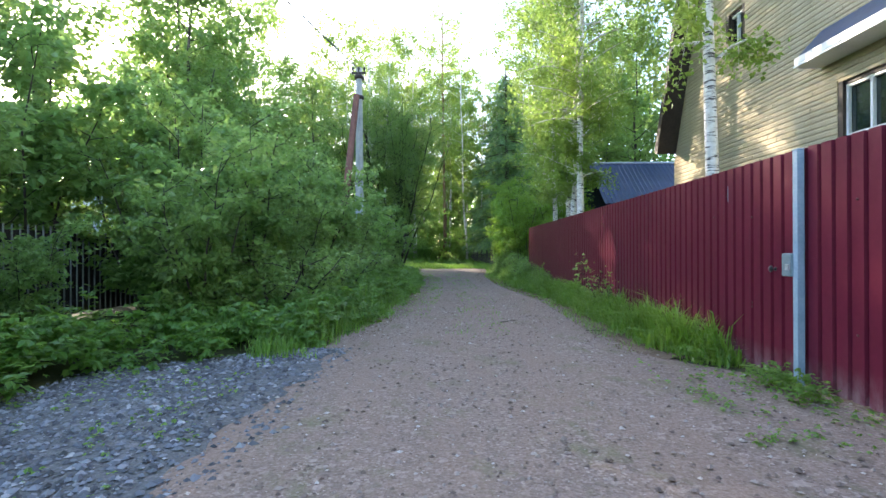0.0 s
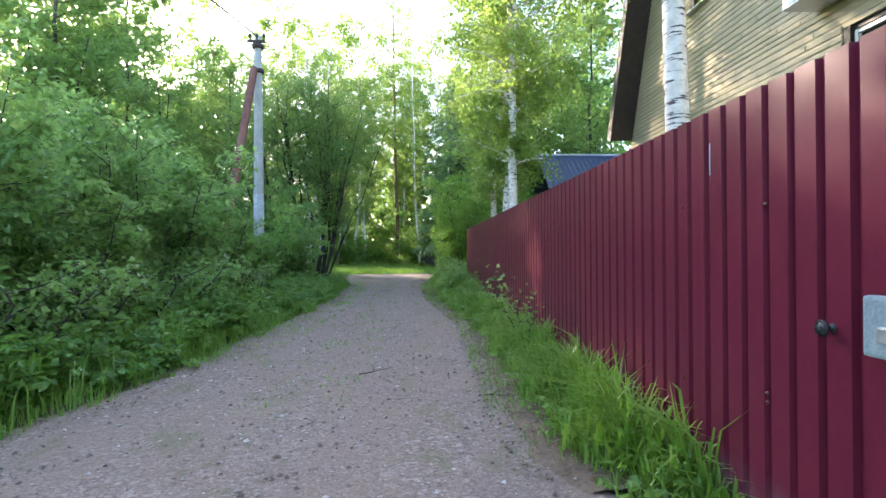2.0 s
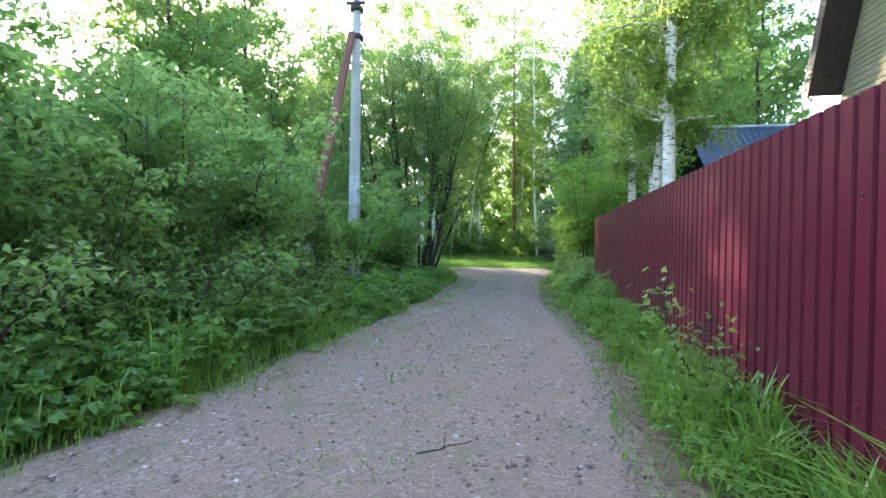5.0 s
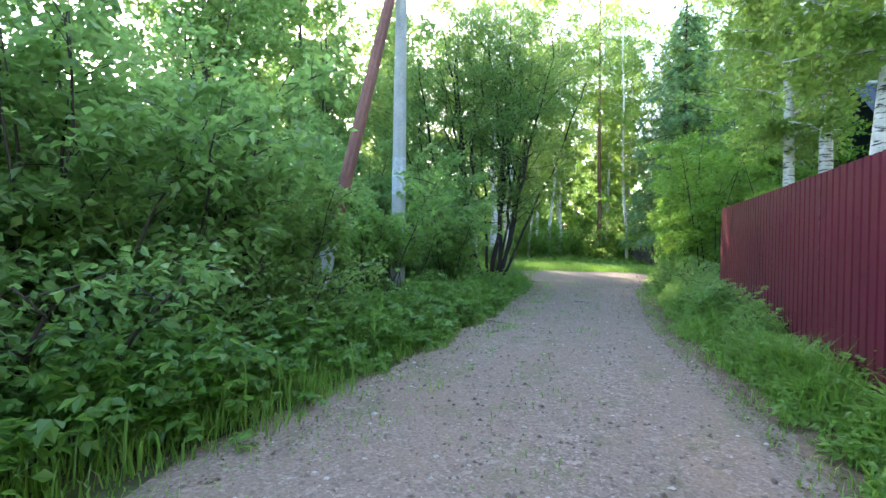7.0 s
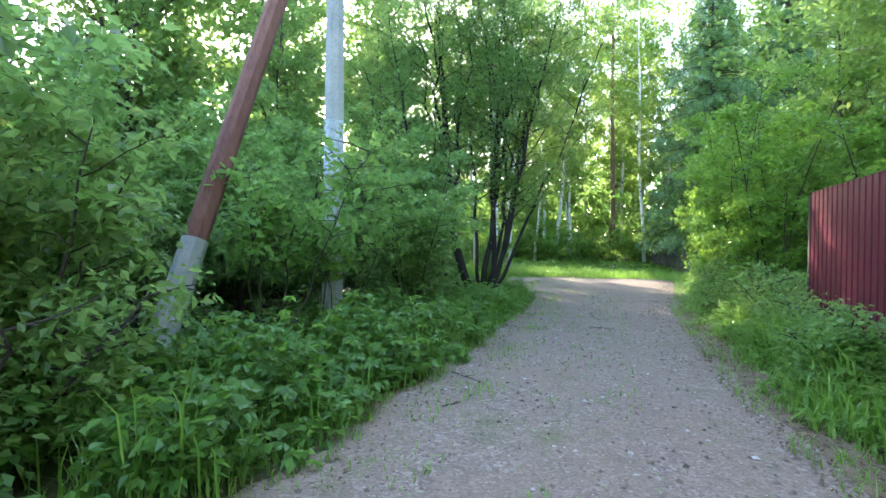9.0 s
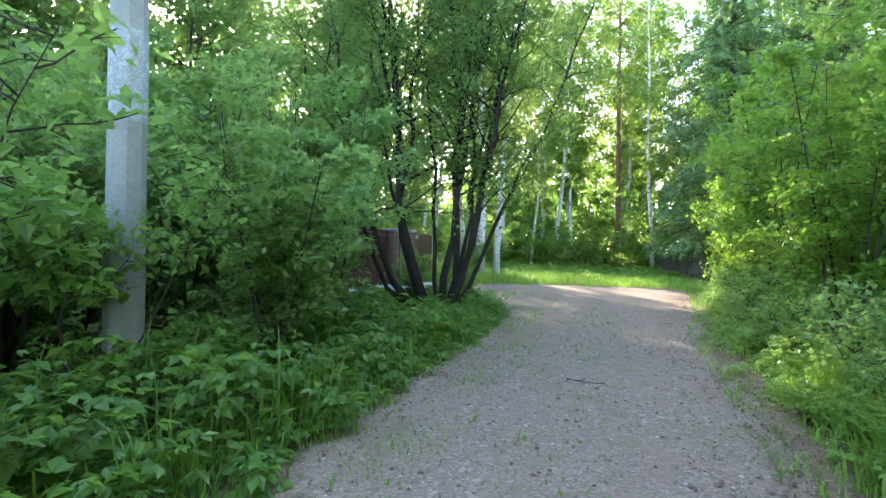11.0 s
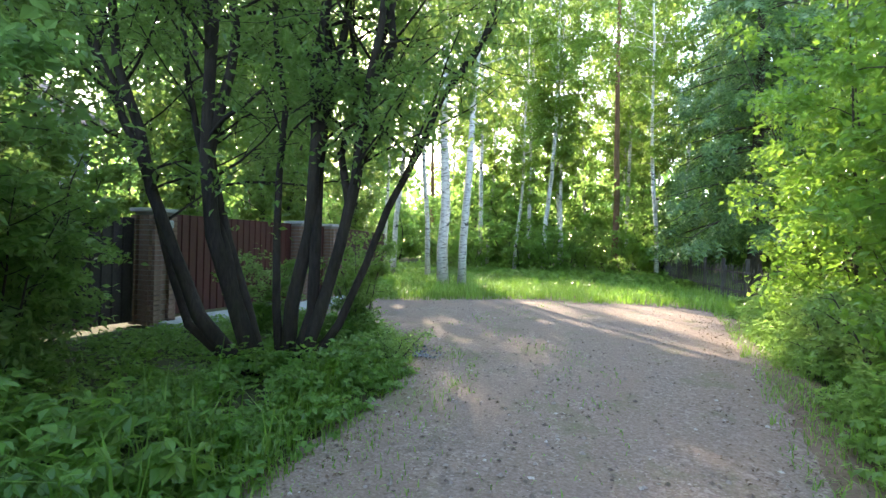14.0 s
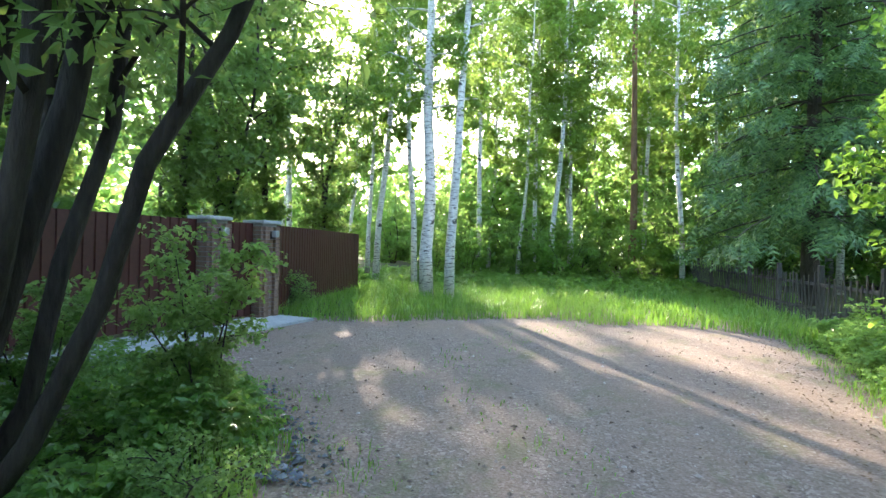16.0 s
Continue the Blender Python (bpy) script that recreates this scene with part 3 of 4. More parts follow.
# steep far roof slope with its dark verge
sl = [(13.65, 11.1), (16.35, 4.2)]
for (ya, za), (yb, zb) in zip(sl, sl[1:]):
    L, ang = math.hypot(yb - ya, zb - za), math.degrees(math.atan2(zb - za, yb - ya))
    box("roof", (9.0, L + 0.05, 0.12), BLUE_ROOF, house, (HX + 3.95, (ya + yb) / 2 + 0.08, (za + zb) / 2 + 0.1), 0.0, "blue metal roof", (ang, 0, 0))
    box("soffit", (0.6, L, 0.05), DARK_WOOD, house, (HX - 0.28, (ya + yb) / 2 - 0.05, (za + zb) / 2 - 0.02), 0.0, "dark brown soffit boards", (ang, 0, 0))
    box("bargeboard", (0.05, L, 0.24), DARK_WOOD, house, (HX - 0.58, (ya + yb) / 2, (za + zb) / 2), 0.0, "", (ang, 0, 0))
yb, zb, ya, za = 13.65, 11.1, 8.0, 13.0
L, ang = math.hypot(yb - ya, zb - za), math.degrees(math.atan2(zb - za, yb - ya))
box("roof", (9.0, L, 0.12), BLUE_ROOF, house, (HX + 3.95, (ya + yb) / 2, (za + zb) / 2 + 0.1), 0.0, "blue metal roof", (ang, 0, 0))
box("soffit", (0.6, L, 0.05), DARK_WOOD, house, (HX - 0.28, (ya + yb) / 2 - 0.05, (za + zb) / 2 - 0.02), 0.0, "", (ang, 0, 0))
# skirt roof over the lower windows
box("canopy_roof", (2.2, 12.0, 0.06), BLUE_ROOF, house, (HX + 0.3, 3.9, 5.62), 0.01, "blue metal skirt roof", (0, -48, 0))
box("fascia", (0.04, 12.0, 0.14), WHITE, house, (HX - 0.5, 3.9, 4.72), 0.005, "white painted fascia")
box("canopy_soffit", (0.55, 12.0, 0.03), WHITE, house, (HX - 0.26, 3.9, 4.62), 0.0, "white soffit")
for (a, b, lo, hi) in WINDOWS:
    w = put("window", box_mesh("window", (0.06, b - a, 0.06), DARK_WOOD), house, "brown-framed window with white sashes", pose(HX + 0.1, (a + b) / 2, lo + 0.03))
    h, wd = hi - lo, b - a
    box("frame", (0.1, wd, 0.07), DARK_WOOD, w, (0, 0, h - 0.065))
    for sgn in (-1, 1):
        box("frame", (0.16, 0.12, h), DARK_WOOD, w, (-0.02, sgn * (wd / 2 - 0.06), h / 2 - 0.03))
    n = 3 if wd > 1.5 else 2
    for k in range(n + 1):
        box("mullion", (0.06, 0.06, h - 0.1), WHITE if 0 < k < n or n == 3 else DARK_WOOD, w, (-0.01, -wd / 2 + 0.14 + (wd - 0.28) * k / n, h / 2 - 0.03), 0.004, "white sash")
    for z in (0.04, h - 0.13):
        box("rail", (0.06, wd - 0.2, 0.05), WHITE, w, (-0.004, 0, z))
    box("pane", (0.01, wd - 0.2, h - 0.12), GLASS, w, (0.03, 0, h / 2 - 0.03))
    box("curtain", (0.02, wd - 0.3, h - 0.14), PALE_WALL, w, (0.12, 0.05, h / 2 - 0.03), 0.0, "pale curtain")
    box("sill", (0.16, wd + 0.1, 0.03), WHITE, w, (-0.13, 0, -0.05), 0.004)

# blue-roofed shed beyond the house
shed = thing("shed", "timber shed with a dark blue ribbed metal roof", "shed", pose(6.0, 20.0, 0))
box("wall", (4.0, 3.0, 2.9), GREY_WOOD, shed, (2.2, 2.0, 1.45))
L, ang = math.hypot(2.4, 1.9), math.degrees(math.atan2(1.9, 2.4))
rs = Shape()
v = []
for u in (0, 1):
    for dx, dz in ((0, 0), (0.12, 0), (0.14, 0.03), (0.165, 0.03), (0.18, 0)):
        v.append((dx, u * 2.4, u * 1.9 + dz))
rs.add(v, [(i, i + 1, i + 6, i + 5) for i in range(4)])
strip_me = rs.mesh("roof_strip", BLUE_ROOF, False)
for k in range(26):
    put("roof_strip", strip_me, shed, "", pose(-0.2 + k * 0.18, -0.3, 2.95))
box("roof_back", (4.7, L, 0.05), BLUE_ROOF, shed, (2.1, 3.3, 3.9), 0.0, "", (-ang, 0, 0))
s = Shape()
s.tube([(-0.25, 2.1, 4.87), (4.5, 2.1, 4.87)], (0.06, 0.06), 6)
put("ridge_cap", s.mesh("ridge_cap", STEEL), shed, "bright metal ridge cap")

# ---- brown gate, brick pillars and fence at the end of the lane ----
brick_me = box_mesh("brick", (0.25, 0.119, 0.064), BRICK_M, 0.0)


def pillar(x, y, h=1.72):
    p = thing("brick_pillar", "brown brick gate pillar with a flat cap and a small lamp", "pillar", pose(x, y, 0), "gate pillars")
    box("core", (0.36, 0.36, h), MORTAR, p, (0, 0, h / 2))
    for r in range(int(h / 0.076)):
        z = 0.038 + r * 0.076
        for side in range(4):
            for c in (-0.128, 0.128) if (r + side) % 2 else (-0.192, 0.0, 0.192):
                q = pose(0, 0, z, 0, 0, 90 * side) @ pose(c, -0.135, 0)
                if abs(c) > 0.15:
                    q = q @ Matrix.Diagonal((0.47, 1, 1, 1))
                put("brick", brick_me, p, "", q)
    box("cap", (0.48, 0.48, 0.06), CONCRETE, p, (0, 0, h + 0.03), 0.015, "concrete cap")
    lamp = box("wall_lamp", (0.05, 0.09, 0.14), BLACK, p, (0.23, 0, h - 0.2), 0.01, "small black wall lamp")
    box("lamp_shade", (0.1, 0.1, 0.12), STEEL, lamp, (0.08, 0, 0.02), 0.02)
    return p


for q in ((-6.5, 25.9), (-6.45, 29.5), (-6.5, 30.75)):
    pillar(*q)


def steel_panel(name, label, category, a, b, low, high, mat, ribs):
    d = math.hypot(b[0] - a[0], b[1] - a[1])
    t = thing(name, label, category, pose(a[0], a[1], 0, 0, 0, math.degrees(math.atan2(b[1] - a[1], b[0] - a[0])) - 90))
    each = d / ribs
    k = 0
    while k < ribs:
        n = min(8, ribs - k)
        # ribs face the lane
        put("sheet", profile_sheet("sheet", n, mat, each, 0.02, low, high, each * 0.3, 0.01), t, "", pose(0, k * each, 0) @ Matrix.Diagonal((-1, 1, 1, 1)))
        k += n
    for z in (low + 0.3, high - 0.3):
        box("rail", (0.03, d - 0.04, 0.04), DARK_IRON, t, (-0.04, d / 2, z))
    return t


steel_panel("driveway_gate", "closed dark brown corrugated steel driveway gate", "gate", (-6.5, 26.12), (-6.5, 29.28), 0.1, 1.72, FENCE_BROWN, 20)
steel_panel("garden_gate", "closed dark brown steel garden gate between brick pillars", "gate", (-6.5, 29.74), (-6.5, 30.52), 0.08, 1.72, FENCE_BROWN, 5)
steel_panel("brown_fence", "dark brown corrugated steel fence standing in tall grass", "fence", (-6.5, 30.98), (-8.15, 36.9), 0.12, 1.72, FENCE_BROWN, 42)
steel_panel("dark_fence", "dark brown steel fence behind the shrubs", "fence", (-6.6, 12.6), (-6.6, 25.64), 0.05, 1.62, DARK_IRON, 80)
slab = box("concrete_apron", (1.0, 5.2, 0.1), CONCRETE, None, (-6.0, 28.4, 0.0), 0.015)
tagged(slab, "pale grey concrete apron before the driveway gate", "apron", "", "structure")

# iron-bar fence behind the shrubs
bars = thing("bar_fence", "dark iron garden fence with pale upright bars behind the shrubs", "fence", pose(-6.6, 3.0, 0))
bar_me = box_mesh("bar", (0.02, 0.02, 1.5), PALE_BAR)
for k in range(62):
    put("bar", bar_me, bars, "", pose(0, k * 0.15, 0.85))
for k in range(4):
    box("post", (0.07, 0.07, 1.7), DARK_IRON, bars, (-0.06, k * 2.8, 0.85), 0.005)
for z in (0.3, 0.75, 1.4):
    box("rail", (0.03, 9.4, 0.04), DARK_IRON, bars, (-0.03, 4.65, z))
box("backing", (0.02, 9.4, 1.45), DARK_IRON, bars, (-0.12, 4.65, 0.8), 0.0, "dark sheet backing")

# pale neighbour house behind the brown gate
nb = thing("neighbour_house", "pale blue plastered house behind the brown gate", "house", pose(-16, 27.2, 0))
box("wall", (5.0, 5.0, 4.4), PALE_WALL, nb, (0, 0, 2.2))
box("roof", (3.6, 5.8, 0.12), DARK_IRON, nb, (1.5, 0, 5.0), 0.0, "", (0, 28, 0))
box("roof", (3.6, 5.8, 0.12), DARK_IRON, nb, (-1.5, 0, 5.0), 0.0, "", (0, -28, 0))
for y in (-1.2, 1.2):
    w = box("window", (0.08, 1.2, 1.2), WHITE, nb, (2.5, y, 2.4), 0.01, "white framed window")
    box("pane", (0.02, 1.05, 1.05), GLASS, w, (0.045, 0, 0))

# weathered picket fence
pk = thing("picket_fence", "weathered grey wooden picket fence, crooked and gappy", "fence", pose(3.85, 28.5, 0, 0, 0, 6.5))
rng = np.random.default_rng(21)
for k in range(150):
    h = 0.95 + rng.normal(0, 0.07)
    me = box_mesh("picket", (0.018, 0.038, h), GREY_WOOD) if k < 8 else pk_meshes[k % 8]
    if k == 0:
        pk_meshes = []
    if k < 8:
        pk_meshes.append(me)
    put("picket", me, pk, "", pose(-0.03, k * 0.165, 0.08 + h / 2, rng.normal(0, 6.0), rng.normal(0, 2), 0))
for k in range(12):
    box("post", (0.09, 0.09, 1.25), GREY_WOOD, pk, (0.04, k * 2.2, 0.6), 0.01)
for z in (0.35, 0.85):
    box("rail", (0.04, 24.8, 0.06), GREY_WOOD, pk, (0, 12.4, z), 0.005)


# ---- trees ----
def stem(height, lean=(0, 0), wob=0.06, steps=9, seed=0):
    r = np.random.default_rng(seed)
    u = np.linspace(0, 1, steps)
    p = np.stack([lean[0] * u + np.cumsum(r.normal(0, wob, steps)), lean[1] * u + np.cumsum(r.normal(0, wob, steps)), height * u - 0.1], 1)
    p[:, :2] -= p[0, :2]
    return p


def birch_profile(base, top, wide):
    def f(h, rng):
        s = base + (top - base) * h
        return wide * (0.35 + 0.65 * math.sin(math.pi * min(1, 0.25 + 0.75 * (1 - h)))) * (0.6 + 0.7 * rng.random()), s, 1.0
    return f


NM = ("trunk", "crown")
BIRCH_A = grow(11, [(stem(13, (0.25, 0.2), 0.02, 12, 1), 0.12, 0.02)], 44, 12, 19000, 0.08, BARK_BIRCH, LEAF_BIRCH, NM, birch_profile(0.23, 0.97, 2.3), 0.08, 0.55, 0.16, 0.75, 0.4, 0.8)
BIRCH_B = grow(12, [(stem(12, (-0.25, 0.2), 0.02, 12, 2), 0.105, 0.02)], 42, 11, 15000, 0.08, BARK_BIRCH, LEAF_BIRCH, NM, birch_profile(0.25, 0.97, 2.0), 0.08, 0.55, 0.16, 0.75, 0.4, 0.8)
BIRCH_H = grow(13, [(stem(11, (-0.1, 0.1), 0.015, 12, 3), 0.1, 0.02)], 28, 9, 7500, 0.075, BARK_BIRCH, LEAF_BIRCH, NM, birch_profile(0.3, 0.97, 2.3), 0.1, 0.5, 0.14, 0.75, 0.4, 0.9)
FOREST_BIRCH = grow(14, [(stem(19, (0.6, 0.2), 0.07, 9, 4), 0.13, 0.03)], 34, 7, 6400, 0.175, BARK_BIRCH, LEAF_BIRCH, NM, birch_profile(0.3, 0.98, 2.6), 0.06, 0.55, 0.28, 0.8, 0.4, 0.6, sides=6, twig_wood=0)
PINE = grow(15, [(stem(21, (0.3, 0.1), 0.04, 12, 5), 0.2, 0.06)], 22, 6, 3500, 0.25, BARK_PINE, LEAF_ALDER, NM, birch_profile(0.62, 0.99, 2.6), 0.02, 0.4, 0.25, 0.3, 0.35)
ALDER_A = grow(16, [(stem(9.5, (0.4, 0.2), 0.09, 10, 6), 0.1, 0.02), (stem(8.2, (-0.9, 0.4), 0.09, 10, 7), 0.07, 0.02)], 22, 8, 8000, 0.16, BARK, LEAF_ALDER, NM, birch_profile(0.15, 0.97, 1.9), 0.02, 0.7, 0.22, 0.7, 0.38)
ALDER_B = grow(17, [(stem(11, (0.2, -0.3), 0.09, 10, 8), 0.12, 0.02)], 36, 8, 7800, 0.175, BARK, LEAF_ALDER, NM, birch_profile(0.12, 0.98, 2.2), 0.02, 0.7, 0.25, 0.7, 0.38)


def shrub(seed, height, wide, count, leaf, mat, stems=7, clear=0.12, thick=0.028):
    r = np.random.default_rng(seed)
    st = []
    for k in range(stems):
        a, q = k * 6.283 / stems + r.normal(0, 0.3), wide * (0.35 + 0.5 * r.random())
        st.append((stem(height * (0.7 + 0.35 * r.random()), (q * math.cos(a), q * math.sin(a)), 0.06, 7, seed * 31 + k), thick, thick * 0.2))

    def f(h, rng):
        return wide * 0.5 * (0.5 + 0.8 * rng.random()), clear + (0.98 - clear) * h, 1.0
    return grow(seed, st, 10, 6, count, leaf, BARK, mat, ("stem", "crown"), f, 0.03, 0.5, 0.13, 0.62, 0.45, sides=5)


SHRUB_A = shrub(31, 3.3, 1.4, 8000, 0.1, LEAF_BUSH, 6)
SHRUB_B = shrub(32, 3.0, 1.3, 6800, 0.115, LEAF_BUSH, 6)
SHRUB_C = shrub(33, 4.6, 1.6, 7000, 0.13, LEAF_BUSH, 6, 0.2)
LOW_SHRUB = shrub(34, 1.05, 0.7, 3600, 0.065, LEAF_BUSH, 5, 0.05)
MAPLE = shrub(35, 4.6, 1.6, 11500, 0.095, LEAF_MAPLE, 6, 0.08)
# lighter green puts the backlit glow of the undergrowth into the leaf colour
THICKET = shrub(36, 2.9, 1.8, 3400, 0.15, LEAF_YOUNG_LIT, 4, 0.04)

HAZEL = shrub(37, 2.5, 1.1, 1700, 0.115, LEAF_YOUNG_LIT, 4, 0.55, 0.016)

rng = np.random.default_rng(5)


def place(name, meshes, label, category, spots, group, jitter=0.12):
    first = None
    for x, y, size in spots:
        m = stand(x, y, rng.random() * 360, size, size * (1 + rng.normal(0, jitter * 0.5)))
        if first is None:
            first = plant(name, meshes, label, category, m, group)
        else:
            copy_thing(first, m @ Matrix.Diagonal([1 / q for q in first.scale] + [1]))


place("shrub", SHRUB_A, "dense green deciduous shrub at the edge of the lane", "shrub", [(-5.5, 4.2, 0.95), (-3.5, 8.7, 0.95), (-3.4, 11.4, 1.08), (-3.9, 14.0, 1.05), (-5.1, 9.8, 1.2), (-6.0, 3.4, 1.25), (-3.8, 20.9, 0.9), (-5.0, 21.9, 1.0), (-6.2, 19.8, 1.1), (-6.0, 15.4, 1.0), (-5.9, 21.6, 1.1), (-5.6, 18.9, 0.9)], "hedge shrubs")
place("shrub", SHRUB_B, "broad-leaved green shrub in the roadside hedge", "shrub", [(-3.7, 7.4, 0.8), (-3.3, 10.0, 0.85), (-3.5, 12.7, 1.08), (-5.4, 12.6, 1.1), (-4.9, 15.2, 0.75), (-4.4, 22.6, 0.7), (-5.3, 23.3, 0.8), (-5.3, 9.0, 1.15), (-4.6, 3.0, 0.9), (-3.0, 14.0, 0.8), (-5.3, 6.2, 0.5), (-5.9, 17.7, 0.9), (-5.3, 20.4, 0.95), (-4.7, 16.3, 0.8)], "hedge shrubs")
place("shrub", SHRUB_C, "tall green shrub with bare lower stems", "shrub", [(-6.2, 5.4, 1.0), (-5.8, 11.0, 1.05), (-6.4, 13.8, 1.1), (-7.2, 8.6, 1.2), (-7.4, 16.6, 1.1), (-7.4, 21.0, 1.2), (-7.6, 3.6, 0.95), (-7.6, 23.6, 1.0), (-8.6, 22.2, 1.1), (-7.4, 12.2, 1.1), (-4.9, 18.2, 0.8), (-2.45, 19.1, 0.66), (-2.95, 20.4, 0.72), (-3.8, 21.4, 0.8)], "hedge shrubs")
place("alder_tree", ALDER_A, "slender two-stemmed green alder tree", "tree", [(-8.5, 7.5, 0.85), (-9.5, 12.0, 0.85), (-10.5, 20.5, 1.0), (-8.8, 24.5, 0.95), (-12.5, 9.0, 1.1), (-9.8, 33.0, 1.0), (-9.3, 36.8, 0.85), (5.4, 24.6, 0.9), (6.4, 30.0, 0.9)], "roadside alders")
place("alder_tree", ALDER_B, "tall full-crowned green alder tree", "tree", [(-7.6, 27.6, 0.9), (-12.8, 24.0, 1.45), (-10.0, 20.6, 1.25), (-11.8, 27.5, 1.3), (-16.5, 19.5, 0.6), (-15.0, 5.0, 1.2), (-12.0, 37.0, 1.2), (7.5, 27.0, 1.1), (9.5, 33.0, 1.2), (-13.0, 31.0, 1.1), (-9.0, 31.2, 0.8), (-12.6, 35.6, 1.05), (8.5, 23.5, 1.0)], "roadside alders")
for spot, meshes, label in (((3.27, 13.4, 20), BIRCH_A, "white-barked birch with light green drooping foliage"), ((3.22, 14.1, 200), BIRCH_B, "slim white-barked birch with light green foliage"),
                            ((3.62, 18.0, 75), BIRCH_B, "slim white-barked birch with light green foliage"), ((4.0, 17.5, 140), BIRCH_A, "white-barked birch with light green drooping foliage"),
                            ((4.6, 21.4, 30), BIRCH_B, "slim white-barked birch with light green foliage"), ((3.2, 6.32, 0), BIRCH_H, "white-barked birch with hanging twigs before the house")):
    plant("birch_tree", meshes, label, "tree", stand(spot[0], spot[1], spot[2]), "birches behind the fence")
place("maple_sapling", MAPLE, "young maple with bright yellow-green leaves", "shrub", [(3.1, 22.8, 0.95), (3.0, 25.2, 1.0), (3.15, 27.7, 1.05), (4.6, 21.0, 0.9), (3.4, 29.8, 1.05), (5.0, 26.4, 1.2)], "shrubs past the fence")
place("low_shrub", LOW_SHRUB, "low dense small-leaved shrub beside the lane", "shrub", [(2.75, 20.6, 1.0), (2.6, 22.2, 0.9), (2.7, 23.6, 1.0), (2.75, 25.2, 0.95), (2.7, 19.4, 0.8), (2.75, 26.8, 0.9), (2.9, 28.4, 0.9), (2.6, 17.3, 0.85), (2.7, 15.6, 0.55), (-2.0, 25.0, 0.45), (-6.9, 32.0, 0.8), (-2.95, 8.2, 1.3), (-2.85, 9.5, 1.2), (-2.75, 10.8, 1.3), (-2.8, 12.1, 1.25), (-2.7, 13.4, 1.15)], "low shrubs")

place("shrub", SHRUB_B, "small leafy shrub beside the old willow", "shrub", [(-3.0, 26.1, 0.42), (-4.0, 25.6, 0.4)], "shrubs at the willow")
place("hazel_bush", HAZEL, "young hazel with broad light green leaves by the pole", "shrub", [(-3.0, 16.5, 0.95), (-3.6, 14.6, 0.85), (-2.9, 17.6, 0.8)], "young hazels")

# old multi-stemmed willow at the bend: two clumps of dark trunks that spread like a vase
WX, WY = 0.936, 0.352


def willow_stem(foot, lean, deep, height, r, seed, bend=0.75):
    """One trunk of the willow: foot and lean across the lane's line, deep along it; it leans most near the ground and straightens above."""
    p = stem(height, (0, 0), 0.075, 12, seed)
    u = np.linspace(0, 1, 12)
    across, ahead = foot + lean * u ** bend, deep * u ** bend
    p[:, 0] += across * WX - ahead * WY
    p[:, 1] += across * WY + ahead * WX
    return p, r, 0.014


willow_stems = [willow_stem(*q) for q in (
    (-0.34, -2.4, -0.1, 6.4, 0.08, 90, 0.6), (-0.28, -0.95, -0.2, 7.4, 0.1, 91, 0.42), (-0.2, -0.7, 0.4, 7.0, 0.055, 92, 0.6), (-0.36, -3.1, 0.7, 5.4, 0.05, 93, 0.65),
    (-0.02, 0.15, -0.2, 7.8, 0.085, 95, 0.8), (0.03, 0.8, 0.1, 7.4, 0.075, 96, 0.85), (0.08, 1.9, 0.3, 6.8, 0.075, 97, 0.9), (0.04, 1.0, 1.2, 6.8, 0.05, 100, 0.75),
    (-0.3, -1.7, 0.5, 6.2, 0.05, 102, 0.7), (-0.06, -0.25, 0.3, 7.2, 0.05, 103, 0.8), (0.1, 2.6, 0.0, 6.0, 0.052, 104, 0.85), (0.06, 1.35, 0.0, 7.0, 0.06, 105, 0.9))]
# forks: which trunk, where on it, lean across and along, length, radius
for which, at, lean, deep, height, r, seed in ((1, 3, 0.5, 0.5, 4.6, 0.062, 110), (1, 5, -0.7, -0.2, 3.8, 0.05, 111), (0, 3, -1.2, 0.6, 3.6, 0.045, 112), (4, 3, 0.45, 0.4, 4.8, 0.058, 113),
                                             (4, 5, -0.5, 0.5, 3.8, 0.045, 114), (5, 3, 0.5, -0.3, 4.6, 0.05, 115), (6, 4, 0.9, 0.2, 3.8, 0.052, 116), (6, 2, 0.0, 0.8, 5.0, 0.05, 117)):
    q = willow_stem(0.0, lean, deep, height, r, seed, 0.8)[0]
    willow_stems.append((q - q[0] + willow_stems[which][0][at], r, 0.012))


def willow_profile(h, q):
    return 1.8 * (0.5 + 0.7 * q.random()), 0.26 + 0.72 * h, 1.0


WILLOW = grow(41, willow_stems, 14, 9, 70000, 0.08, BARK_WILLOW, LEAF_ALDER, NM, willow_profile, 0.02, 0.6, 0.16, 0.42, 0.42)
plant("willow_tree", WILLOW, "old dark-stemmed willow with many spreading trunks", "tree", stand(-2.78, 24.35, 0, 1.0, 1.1))


